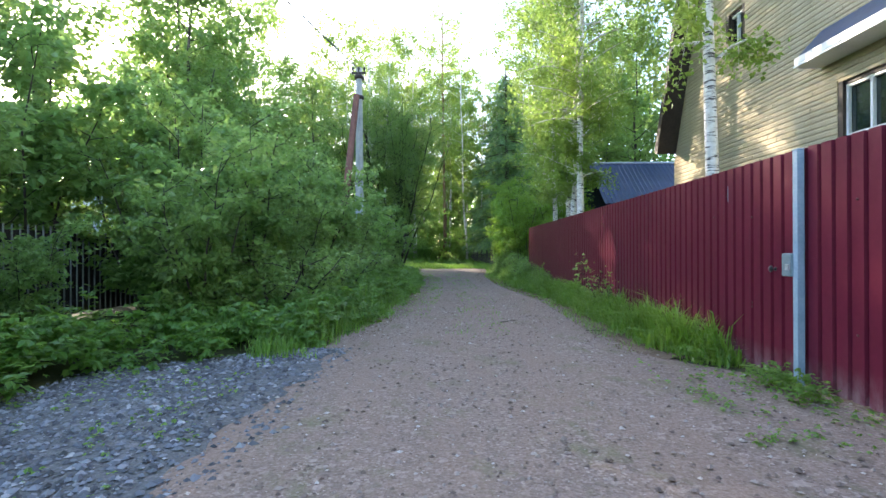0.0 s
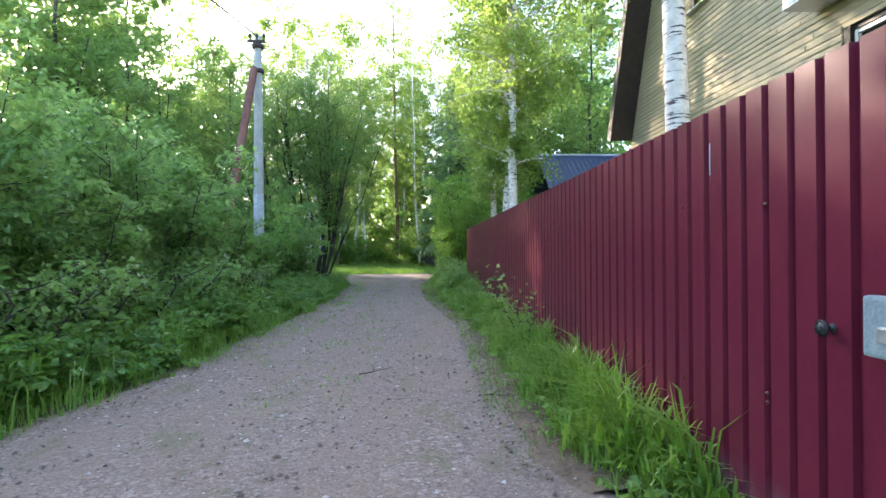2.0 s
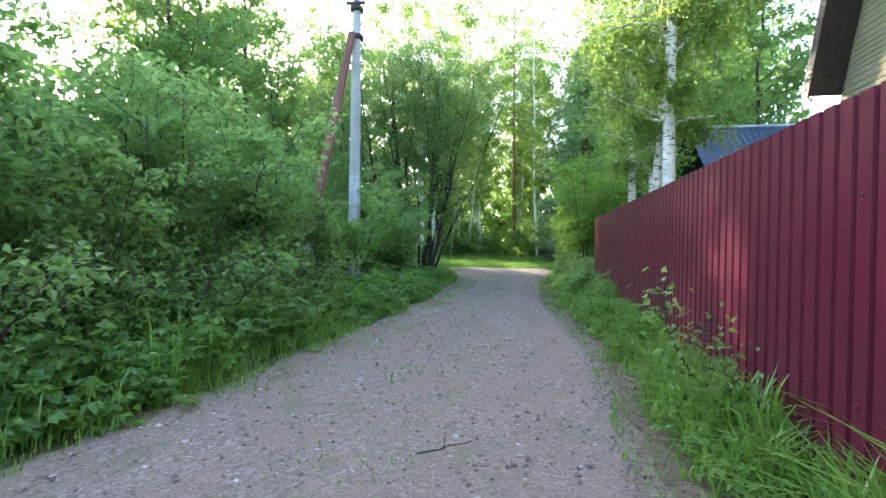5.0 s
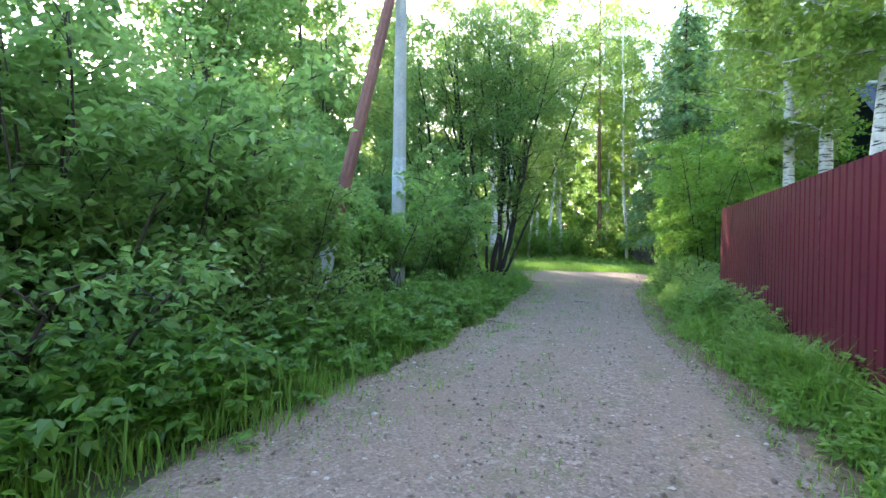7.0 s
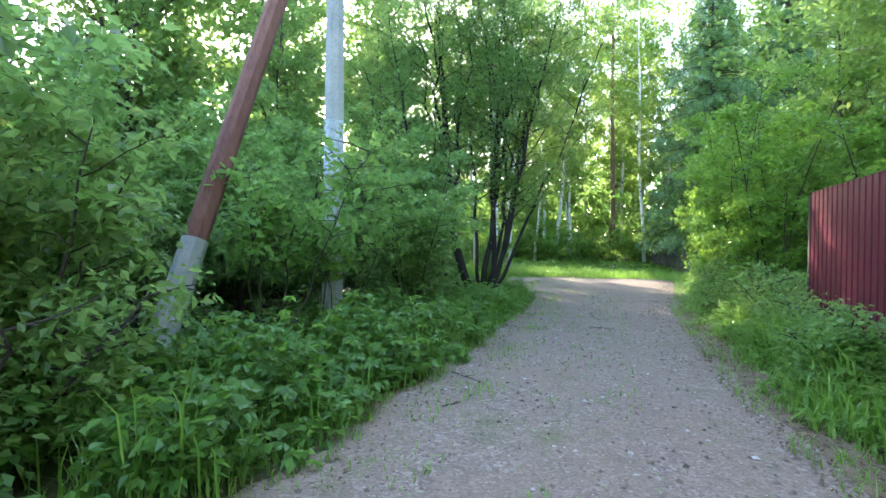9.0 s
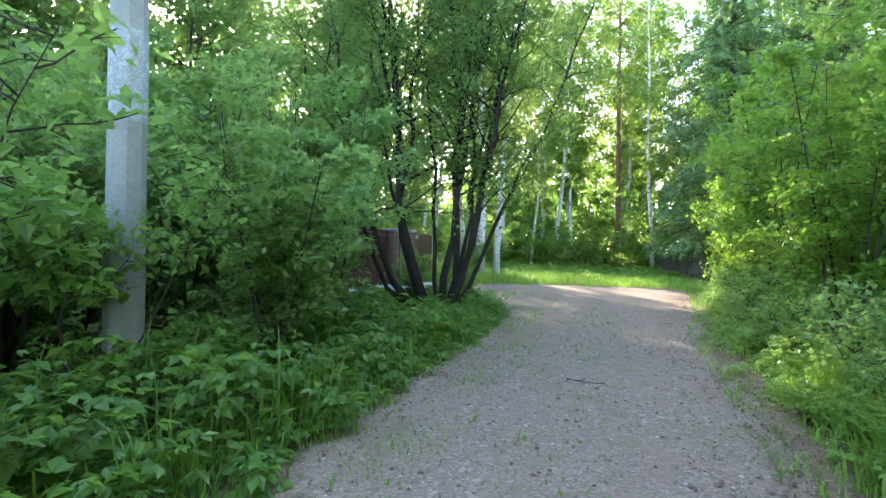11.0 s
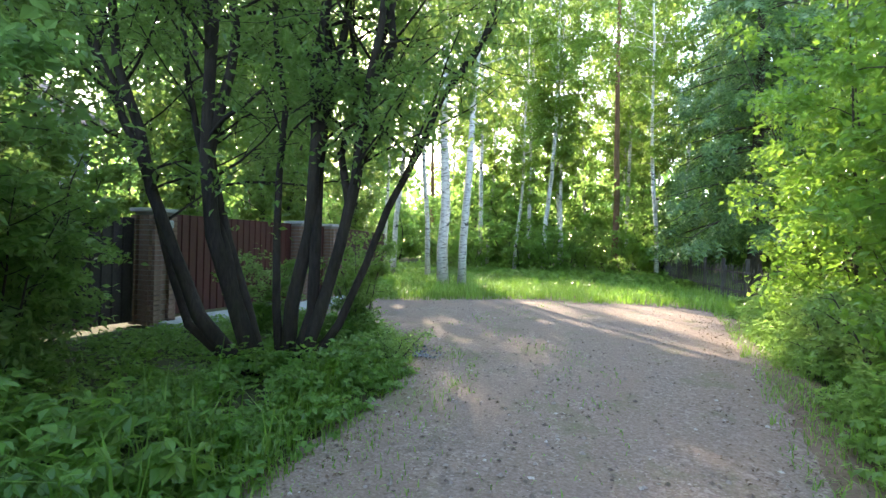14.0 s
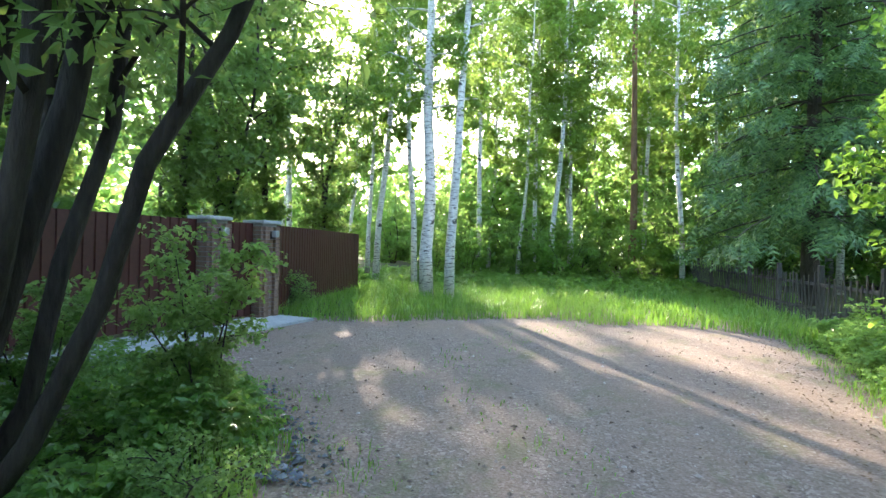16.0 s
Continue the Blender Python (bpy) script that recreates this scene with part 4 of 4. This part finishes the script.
# spruce: drooping whorls of needle sprays
def spruce(seed=51, height=15.0):
    r = np.random.default_rng(seed)
    wood, pts, dirs = Shape(), [], []
    wood.tube(stem(height, (0.1, 0.1), 0.02, 10, 3), np.linspace(0.24, 0.03, 10), 10, 0.1, r)
    z = 2.5
    while z < height - 0.3:
        reach = 4.3 * (1 - z / height) ** 0.8 + 0.25
        for k in range(6):
            az = k * 1.047 + z * 2.1 + r.normal(0, 0.2)
            lp = limb_path((0, 0, z + r.normal(0, 0.12)), az, 0.12, reach * (0.75 + 0.4 * r.random()), r, 6, 0.1, 0.05)
            lp[-1, 2] += 0.15
            lp[:, 2] = np.maximum(lp[:, 2], 1.75)
            wood.tube(lp, np.linspace(0.035, 0.008, len(lp)), 4)
            n = int(30 * reach)
            u = 0.15 + 0.85 * r.random(n)
            at = along(lp, u)
            side = np.array([-math.sin(az), math.cos(az), 0.0])
            off = r.normal(0, 0.34, n) * (1.1 - 0.6 * u)
            pts.append(at + side * off[:, None] + np.stack([np.zeros(n), np.zeros(n), -0.95 * np.abs(off) - 0.3 * r.random(n)], 1))
            out = np.array([math.cos(az), math.sin(az), 0.0])
            dirs.append(out * 0.6 + side * (np.sign(off) * 0.6)[:, None] + np.array([0, 0, -0.95]) + r.normal(0, 0.25, (n, 3)))
        z += 0.5 + 0.2 * r.random()
    P, D = np.concatenate(pts), np.concatenate(dirs)
    D /= np.linalg.norm(D, axis=1)[:, None]
    # each spray: a spine with short side needles
    n = len(P)
    v, f = [], []
    S = np.cross(D, np.array([0, 0, 1.0]) + r.normal(0, 0.3, (n, 3)))
    S /= np.linalg.norm(S, axis=1)[:, None]
    Ls = 0.26 + 0.22 * r.random(n)
    V = []
    for u, wd in ((0.0, 0.4), (0.35, 0.55), (0.72, 0.3)):
        b = P + D * (Ls * u)[:, None]
        for sg in (-1, 1):
            V += [b, b + (D * 0.45 + S * sg * wd) * Ls[:, None] * 0.75 - np.array([0, 0, 0.03]), b + D * (Ls * 0.2)[:, None]]
    V = np.stack(V, 1)
    k = V.shape[1]
    F = (np.arange(n)[:, None, None] * k + np.arange(k).reshape(-1, 3)[None]).reshape(-1, 3)
    return [wood.mesh("trunk", BARK)], mesh_of("crown", V.reshape(-1, 3), F, NEEDLES)


SPRUCE = spruce()
place("spruce_tree", SPRUCE, "big dark green spruce with drooping boughs", "tree", [(4.3, 40.6, 1.05), (8.5, 45.0, 1.1), (-10.8, 10.0, 0.7)], "spruces")

# the two white birches at the far side of the clearing
TWIN = grow(61, [(stem(15, (-0.2, 0.3), 0.05, 12, 61), 0.21, 0.05)], 30, 9, 8000, 0.11, BARK_BIRCH, LEAF_BIRCH, NM, birch_profile(0.34, 0.97, 2.4), 0.08, 0.5, 0.2, 0.75, 0.4, 0.8)
TWIN2 = grow(62, [(stem(15, (1.0, 0.2), 0.05, 12, 62), 0.15, 0.04)], 26, 9, 7000, 0.11, BARK_BIRCH, LEAF_BIRCH, NM, birch_profile(0.36, 0.97, 2.2), 0.08, 0.5, 0.2, 0.75, 0.4, 0.8)
plant("birch_tree", TWIN, "thick white birch with dark patches beside the clearing", "tree", stand(-5.65, 36.4))
plant("birch_tree", TWIN2, "leaning white birch with dark bands beside the clearing", "tree", stand(-4.9, 36.2))
place("pine_tree", PINE, "tall straight pine with reddish bark", "tree", [(-0.75, 50, 1.0), (6.0, 58, 1.0), (-14, 56, 1.0), (-24, 48, 0.95), (1.5, 66, 1.05), (-9, 64, 1.05)], "forest pines")
spots = []
fr = np.random.default_rng(77)


def in_sun(x, y):
    """Whether a tree at this place stands between the low sun and the clearing; most such trees are missing there."""
    across = (x + 1.5) * math.cos(radians(SUN_AZ)) + (y - 28) * math.sin(radians(SUN_AZ))
    return -8.5 < across < 15 and y > 30


while len(spots) < 42:
    x, y = fr.uniform(-34, 16), fr.uniform(42, 68)
    if all((x - a) ** 2 + (y - b) ** 2 > 6 for a, b, c in spots) and abs(x + 0.75) + abs(y - 50) > 3 and not (in_sun(x, y) and fr.random() < 0.66):
        spots.append((x, y, fr.uniform(0.85, 1.2)))
spots += [(-8.5 + 1.25 * k + fr.normal(0, 0.4), fr.uniform(49, 63), fr.uniform(0.85, 1.15)) for k in range(0, 13, 2)]
place("birch_tree", FOREST_BIRCH, "tall slender forest birch with a thin light crown", "tree", [(-3.3, 48, 0.9), (-3.6, 49.5, 0.85), (-5.4, 46, 0.8), (-10.5, 41.5, 0.8), (-13.0, 44, 0.9), (-7.6, 39.8, 0.95), (-9.6, 40.6, 1.05), (-6.9, 45.0, 1.0), (-4.15, 47.2, 1.1), (2.6, 52.0, 1.0)] + spots, "forest birches")
spots = [(fr.uniform(-30, 16), fr.uniform(47, 66), fr.uniform(1.3, 2.1)) for _ in range(26)] + [(-8.8 + k * 1.7 + fr.normal(0, 0.3), 44 + fr.normal(0, 1.2) + 0.5 * k, fr.uniform(0.75, 1.1)) for k in range(9)]
spots += [(-9.5 + k * 1.9 + fr.normal(0, 0.4), 54 + fr.normal(0, 2.5), fr.uniform(1.7, 2.4)) for k in range(9)]
place("thicket_shrub", THICKET, "leafy green undergrowth shrub under the forest trees", "shrub", spots, "forest undergrowth")


# crowns take the lighter green in place of haze over the distance
FAR = grow(81, [(stem(13, (0.4, 0.2), 0.08, 6, 81), 0.12, 0.03)], 26, 4, 2000, 0.4, BARK, LEAF_YOUNG_LIT, NM, birch_profile(0.06, 0.98, 3.2), 0.02, 0.6, 0.4, 0.7, 0.4, sides=5, twig_wood=0)
spots = []
while len(spots) < 52:
    x, y = fr.uniform(-62, 48), fr.uniform(60, 86)
    if all((x - a) ** 2 + (y - b) ** 2 > 14 for a, b, c in spots):
        spots.append((x, y, fr.uniform(0.6, 0.8) if in_sun(x, y) else fr.uniform(0.75, 1.05)))
spots += [(-26, 34, 1.0), (-24, 26, 0.7), (-24, 19, 0.5), (-22, 9, 0.6), (-28, 42, 1.1), (-20, 40, 1.0), (14, 40, 1.0), (13, 47, 1.1), (12, 30, 0.9), (16, 22, 1.0), (15, 12, 0.9), (-18, 0, 0.9), (-12, -8, 0.9), (-5, -16, 1.0), (3, -18, 1.0), (10, -12, 1.0)]
place("forest_tree", FAR, "broad leafy forest tree in the distance", "tree", spots, "far forest trees")


def far_woods():
    """The woods beyond, too far to tell apart: a deep belt of leaf clumps with an uneven top."""
    r = np.random.default_rng(91)
    pts = []
    for ax, ay, bx, by, n, top in ((-95, 90, 75, 92, 13000, 12.5), (-42, -30, -46, 95, 9000, 14.0), (36, -30, 40, 95, 6000, 13.0), (-45, -34, 40, -32, 4000, 12.0)):
        u = r.random(n)
        hgt = np.array([top * (0.72 + 0.5 * noise.noise((q * 13.0, ax * 0.1, 1.0)) + 0.25 * noise.noise((q * 41.0, ay * 0.1, 2.0))) for q in u])
        z = hgt * r.random(n) ** 0.9
        pts.append(np.stack([ax + (bx - ax) * u + r.normal(0, 2.5, n), ay + (by - ay) * u + r.normal(0, 2.5, n), z], 1))
    v, f = leaves(np.concatenate(pts), 1.15, r, 0.25, 0.8)
    # haze is put into the leaf colour by the same lighter green
    tagged(put("far_woods", mesh_of("far_woods", v, f, LEAF_YOUNG_LIT)), "distant green woods behind the forest trees", "woods", "", "stuff")


far_woods()


# ---- grass and herbs ----
def blades(count, spot, height, width, seed, bend=0.5):
    """Grass: each blade a bent strip of two quads ending in a point. spot(rng, n) gives x, y and a factor for the height."""
    r = np.random.default_rng(seed)
    x, y, k = spot(r, count)
    n = len(x)
    h = height * k * (0.5 + 0.8 * r.random(n))
    az = r.random(n) * 6.283
    lean = bend * (0.3 + r.random(n))
    d = np.stack([np.cos(az), np.sin(az), np.zeros(n)], 1)
    s = np.stack([-np.sin(az), np.cos(az), np.zeros(n)], 1) * (width * (0.6 + 0.8 * r.random(n)))[:, None]
    b = np.stack([x, y, np.full(n, -0.02)], 1)
    up = np.array([0, 0, 1.0])
    m = b + up * (h * 0.6)[:, None] + d * (h * lean * 0.3)[:, None]
    t = b + up * (h * (1 - lean * 0.3))[:, None] + d * (h * lean * 0.95)[:, None]
    V = np.stack([b - s, b + s, m + s * 0.8, m - s * 0.8, t], 1).reshape(-1, 3)
    i = np.arange(n) * 5
    F = np.concatenate([np.stack([i, i + 1, i + 2], 1), np.stack([i, i + 2, i + 3], 1), np.stack([i + 3, i + 2, i + 4], 1)])
    return V, F


def strip(y0, y1, x0, x1, clump=1.0, road=""):
    """Spots in a strip of ground. road: the side ("a" or "b") on which plants thin out and stay low, along a ragged line."""
    def f(r, n):
        y = r.uniform(y0, y1, n)
        a, b = np.array([x0(q) for q in y]), np.array([x1(q) for q in y])
        x = a + (b - a) * r.random(n)
        k = np.array([0.55 + 0.9 * max(0.0, 0.5 + noise.noise((p * 2.3, q * 1.7, 4.0))) for p, q in zip(x, y)])
        if road:
            gap = (x - a if road == "a" else b - x) - 0.28 * np.array([max(0.0, 0.3 + noise.noise((q * 1.2, 2.0, 8.0)) + 0.5 * noise.noise((q * 4.0, 5.0, 8.0))) for q in y])
            k = k * np.clip(0.3 + gap * 1.5, 0.25, 1.0)
            gone = gap < 0
        else:
            gone = np.zeros(n, bool)
        keep = (r.random(n) < np.clip(k * clump, 0.15, 1)) & ~gone
        return x[keep], y[keep], k[keep]
    return f


def grass(name, count, spot, height, width, seed, label, bend=0.5):
    V, F = blades(count, spot, height, width, seed, bend)
    tagged(put(name, mesh_of(name, V, F, GRASS)), label, "grass", "", "stuff")


L_, R_ = (lambda q: edge(q, LEFT)), (lambda q: edge(q, RIGHT))
grass("verge_grass", 15000, strip(5.3, 20.5, lambda q: R_(q) + 0.0, lambda q: FX - 0.02, 1.0, "a"), 0.5, 0.0085, 1, "tall fresh green grass along the foot of the fence", 0.95)
grass("verge_grass", 6000, strip(20.5, 34, lambda q: R_(q) - 0.05, lambda q: 3.2, 1.0, "a"), 0.26, 0.005, 2, "green grass along the lane past the fence")
grass("verge_grass", 15000, strip(5.6, 26.5, lambda q: L_(q) - 0.7, lambda q: L_(q) + 0.12, 1.0, "b"), 0.26, 0.0055, 3, "green grass along the hedge side of the lane")
grass("meadow_grass", 42000, lambda r, n: (lambda x, y, k: (x[k], y[k], np.ones(k.sum()) * (0.7 + 0.5 * r.random(k.sum()))))(*(lambda x, y: (x, y, y > np.interp(x, [-9, -6.3, -5.6, -4.6, -3.2, -2.3, -1.6, -0.8, 0.6, 1.5, 2.5, 4], [29, 30.4, 30.7, 31.4, 32.4, 33.3, 33.5, 33.2, 33.8, 33.6, 32.8, 31])))(r.uniform(-9, 3.2, n), r.uniform(31, 50, n))), 0.3, 0.009, 4, "tall sunlit grass around the clearing", 0.6)
grass("edge_grass", 9000, strip(6.0, 35.0, lambda q: R_(q) - 0.25, lambda q: R_(q) + 0.3, 0.6), 0.1, 0.004, 15, "short thin grass creeping over the lane's edge", 0.9)
grass("edge_grass", 9000, strip(9.0, 30.0, lambda q: L_(q) - 0.1, lambda q: L_(q) + 0.75, 0.45), 0.07, 0.0035, 25, "thin yellowish grass creeping from the herbs over the lane", 0.9)
grass("road_tufts", 4200, strip(7.0, 34.0, lambda q: edge(q, LEFT) * 0.5 + edge(q, RIGHT) * 0.5 - 0.5, lambda q: edge(q, LEFT) * 0.5 + edge(q, RIGHT) * 0.5 + 0.4, 0.5), 0.06, 0.004, 5, "thin short tufts of grass along the middle of the lane", 0.9)


def herbs(name, count, spot, height, leaf, seed, label, mat=LEAF_HERB):
    """Broad-leaved herbs: thin stalks with tiers of leaves."""
    r = np.random.default_rng(seed)
    x, y, k = spot(r, count)
    pts, s = [], Shape()
    for px, py, kk in zip(x, y, k):
        h = height * kk * (0.45 + 0.5 * r.random() + 0.9 * max(0.0, noise.noise((px * 0.9, py * 0.8, seed))))
        if noise.noise((px * 1.6, py * 1.6, seed + 5.0)) < -0.28:
            continue
        top = np.array([px + r.normal(0, 0.08), py + r.normal(0, 0.08), h])
        base = np.array([px, py, -0.03])
        n = 9
        u = 0.3 + 0.7 * r.random(n) ** 0.7
        pts.append(base + (top - base) * u[:, None] + r.normal(0, 0.05, (n, 3)) * (1, 1, 0.5))
    v, f = leaflets(np.concatenate(pts), leaf * 0.85, r)
    tagged(put(name, mesh_of(name, v, f, mat)), label, "herbs", "", "stuff")


herbs("roadside_herbs", 4200, strip(3.4, 22.0, lambda q: L_(q) - 2.6 if q > 6.2 else -5.2, lambda q: (L_(q) + 0.02) if q > 6.2 else float(np.interp(q, [3.4, 4.9, 6.2], [-3.2, -3.2, -1.7])), 1.0, "b"), 0.5, 0.105, 6, "nettles and ground elder under the roadside hedge")
grass("herb_grass", 3600, strip(6.2, 23.0, lambda q: L_(q) - 2.0, lambda q: L_(q) - 0.1, 0.7), 0.5, 0.005, 26, "tall grass stalks among the nettles", 0.6)
herbs("roadside_herbs", 1300, strip(22.0, 27.0, lambda q: L_(q) - 1.7, lambda q: L_(q) + 0.02, 1.0, "b"), 0.3, 0.08, 16, "low ground elder round the foot of the willow")
herbs("creeping_herbs", 1500, strip(22.5, 28.0, lambda q: -6.0, lambda q: L_(q) - 1.4), 0.09, 0.06, 17, "creeping low herbs on the ground under the willow")
herbs("roadside_herbs", 3400, strip(11.5, 33.5, lambda q: R_(q) + 0.05, lambda q: 3.4, 1.0, "a"), 0.5, 0.08, 7, "leafy green herbs along the lane past the fence", LEAF_YOUNG_LIT)
herbs("roadside_herbs", 260, strip(5.2, 19, lambda q: 2.35, lambda q: 2.9), 0.24, 0.07, 8, "low leafy weeds at the foot of the fence")
herbs("roadside_herbs", 60, strip(4.0, 4.7, lambda q: 2.6, lambda q: 2.93), 0.14, 0.05, 9, "small tuft of weeds at the gate post")
herbs("forest_herbs", 1800, lambda r, n: (r.uniform(-12, 4, n), r.uniform(40, 50, n), np.ones(n)), 0.4, 0.2, 10, "ferns and herbs at the forest edge")

# slim sapling before the red fence
SAP = shrub(71, 1.15, 0.22, 150, 0.08, LEAF_BUSH, 2, 0.3, 0.008)
place("sapling", SAP, "slim willow sapling in the grass before the red fence", "shrub", [(2.55, 9.5, 1.0), (2.72, 9.05, 0.66)], "saplings")


def litter(name, count, spot, seed, label):
    """Dry curled leaves and twigs lying on the ground."""
    r = np.random.default_rng(seed)
    x, y, k = spot(r, count)
    v, f = leaves(np.stack([x, y, np.full(len(x), 0.012) + 0.012 * r.random(len(x))], 1), 0.036, r, 0.0, 0.5, 4.0)
    v[:, 2] = np.clip(v[:, 2], 0.004, 0.035)
    tagged(put(name, mesh_of(name, v, f, DRY)), label, "litter", "", "stuff")


litter("leaf_litter", 3600, strip(5.8, 21.0, lambda q: R_(q) - 0.28, lambda q: R_(q) + 0.3), 31, "brown dry leaves along the edge of the lane")
litter("leaf_litter", 1500, strip(18, 35.0, lambda q: R_(q) - 0.7, lambda q: R_(q) + 0.3), 32, "brown dry leaves and needles beside the low shrubs")
litter("leaf_litter", 1800, strip(7.0, 27.0, lambda q: L_(q) - 0.3, lambda q: L_(q) + 0.3), 33, "brown dry leaves along the herb edge")
tagged(sheet("litter_strip", lambda y: edge(y, RIGHT) - 0.16, lambda y: edge(y, RIGHT) + 0.3, 5.7, 27.0, 0.002, DRY, 0.12, 4, 0.16, 9), "dark brown leaf mould between lane and grass", "litter", "", "structure")

litter("road_litter", 800, strip(7.0, 34.0, lambda q: L_(q) + 0.2, lambda q: R_(q) - 0.2, 0.5), 34, "dark bits of dry leaf and twig strewn over the lane")
# fallen twigs on the lane
tr = np.random.default_rng(52)
for x0, y0, x1, y1 in ((-0.92, 16.66, -0.55, 16.39), (-0.63, 15.62, -0.53, 15.76), (0.08, 20.2, 0.47, 20.17), (0.78, 8.4, 1.09, 8.68), (1.94, 7.54, 2.22, 7.53)):
    w = Shape()
    p = np.stack([np.linspace(x0, x1, 6), np.linspace(y0, y1, 6), np.full(6, 0.02)], 1) + tr.normal(0, 0.012, (6, 3)) * (1, 1, 0.3)
    p -= (x0, y0, 0)
    w.tube(p, np.linspace(0.006, 0.003, 6), 5)
    side = limb_path(p[2], math.atan2(y1 - y0, x1 - x0) + 0.7, 0.05, 0.12, tr, 3)
    w.tube(side, (0.005, 0.004, 0.003, 0.002), 4)
    tagged(put("fallen_twig", w.mesh("fallen_twig", BARK), None, "", pose(x0, y0, 0)), "thin dry fallen twig lying on the gravel lane", "twig", "twigs on the lane")

# big-leaved docks and young hazel among the herbs
herbs("dock_plants", 420, strip(6.5, 22.0, lambda q: L_(q) - 1.9, lambda q: L_(q) - 0.3), 0.5, 0.13, 41, "broad dock leaves rising from the nettles")
pebbles("crushed_stones", 500, (25.6, 27.2, lambda q: edge(q, LEFT) - 0.25 + np.random.uniform(-0.2, 0.2), lambda q: edge(q, LEFT) + np.random.uniform(0, 0.45), 0.008), 0.014, STONE_M, 14, "grey crushed stones at the bend of the lane")
herbs("road_weeds", 150, strip(3.0, 5.2, lambda q: 1.9, lambda q: 2.9, 0.5), 0.06, 0.04, 42, "tiny weeds growing in the gravel before the gate")
herbs("road_weeds", 160, strip(1.0, 5.5, lambda q: -3.4, lambda q: -1.7, 0.5), 0.06, 0.04, 43, "tiny weeds growing in the crushed stone")
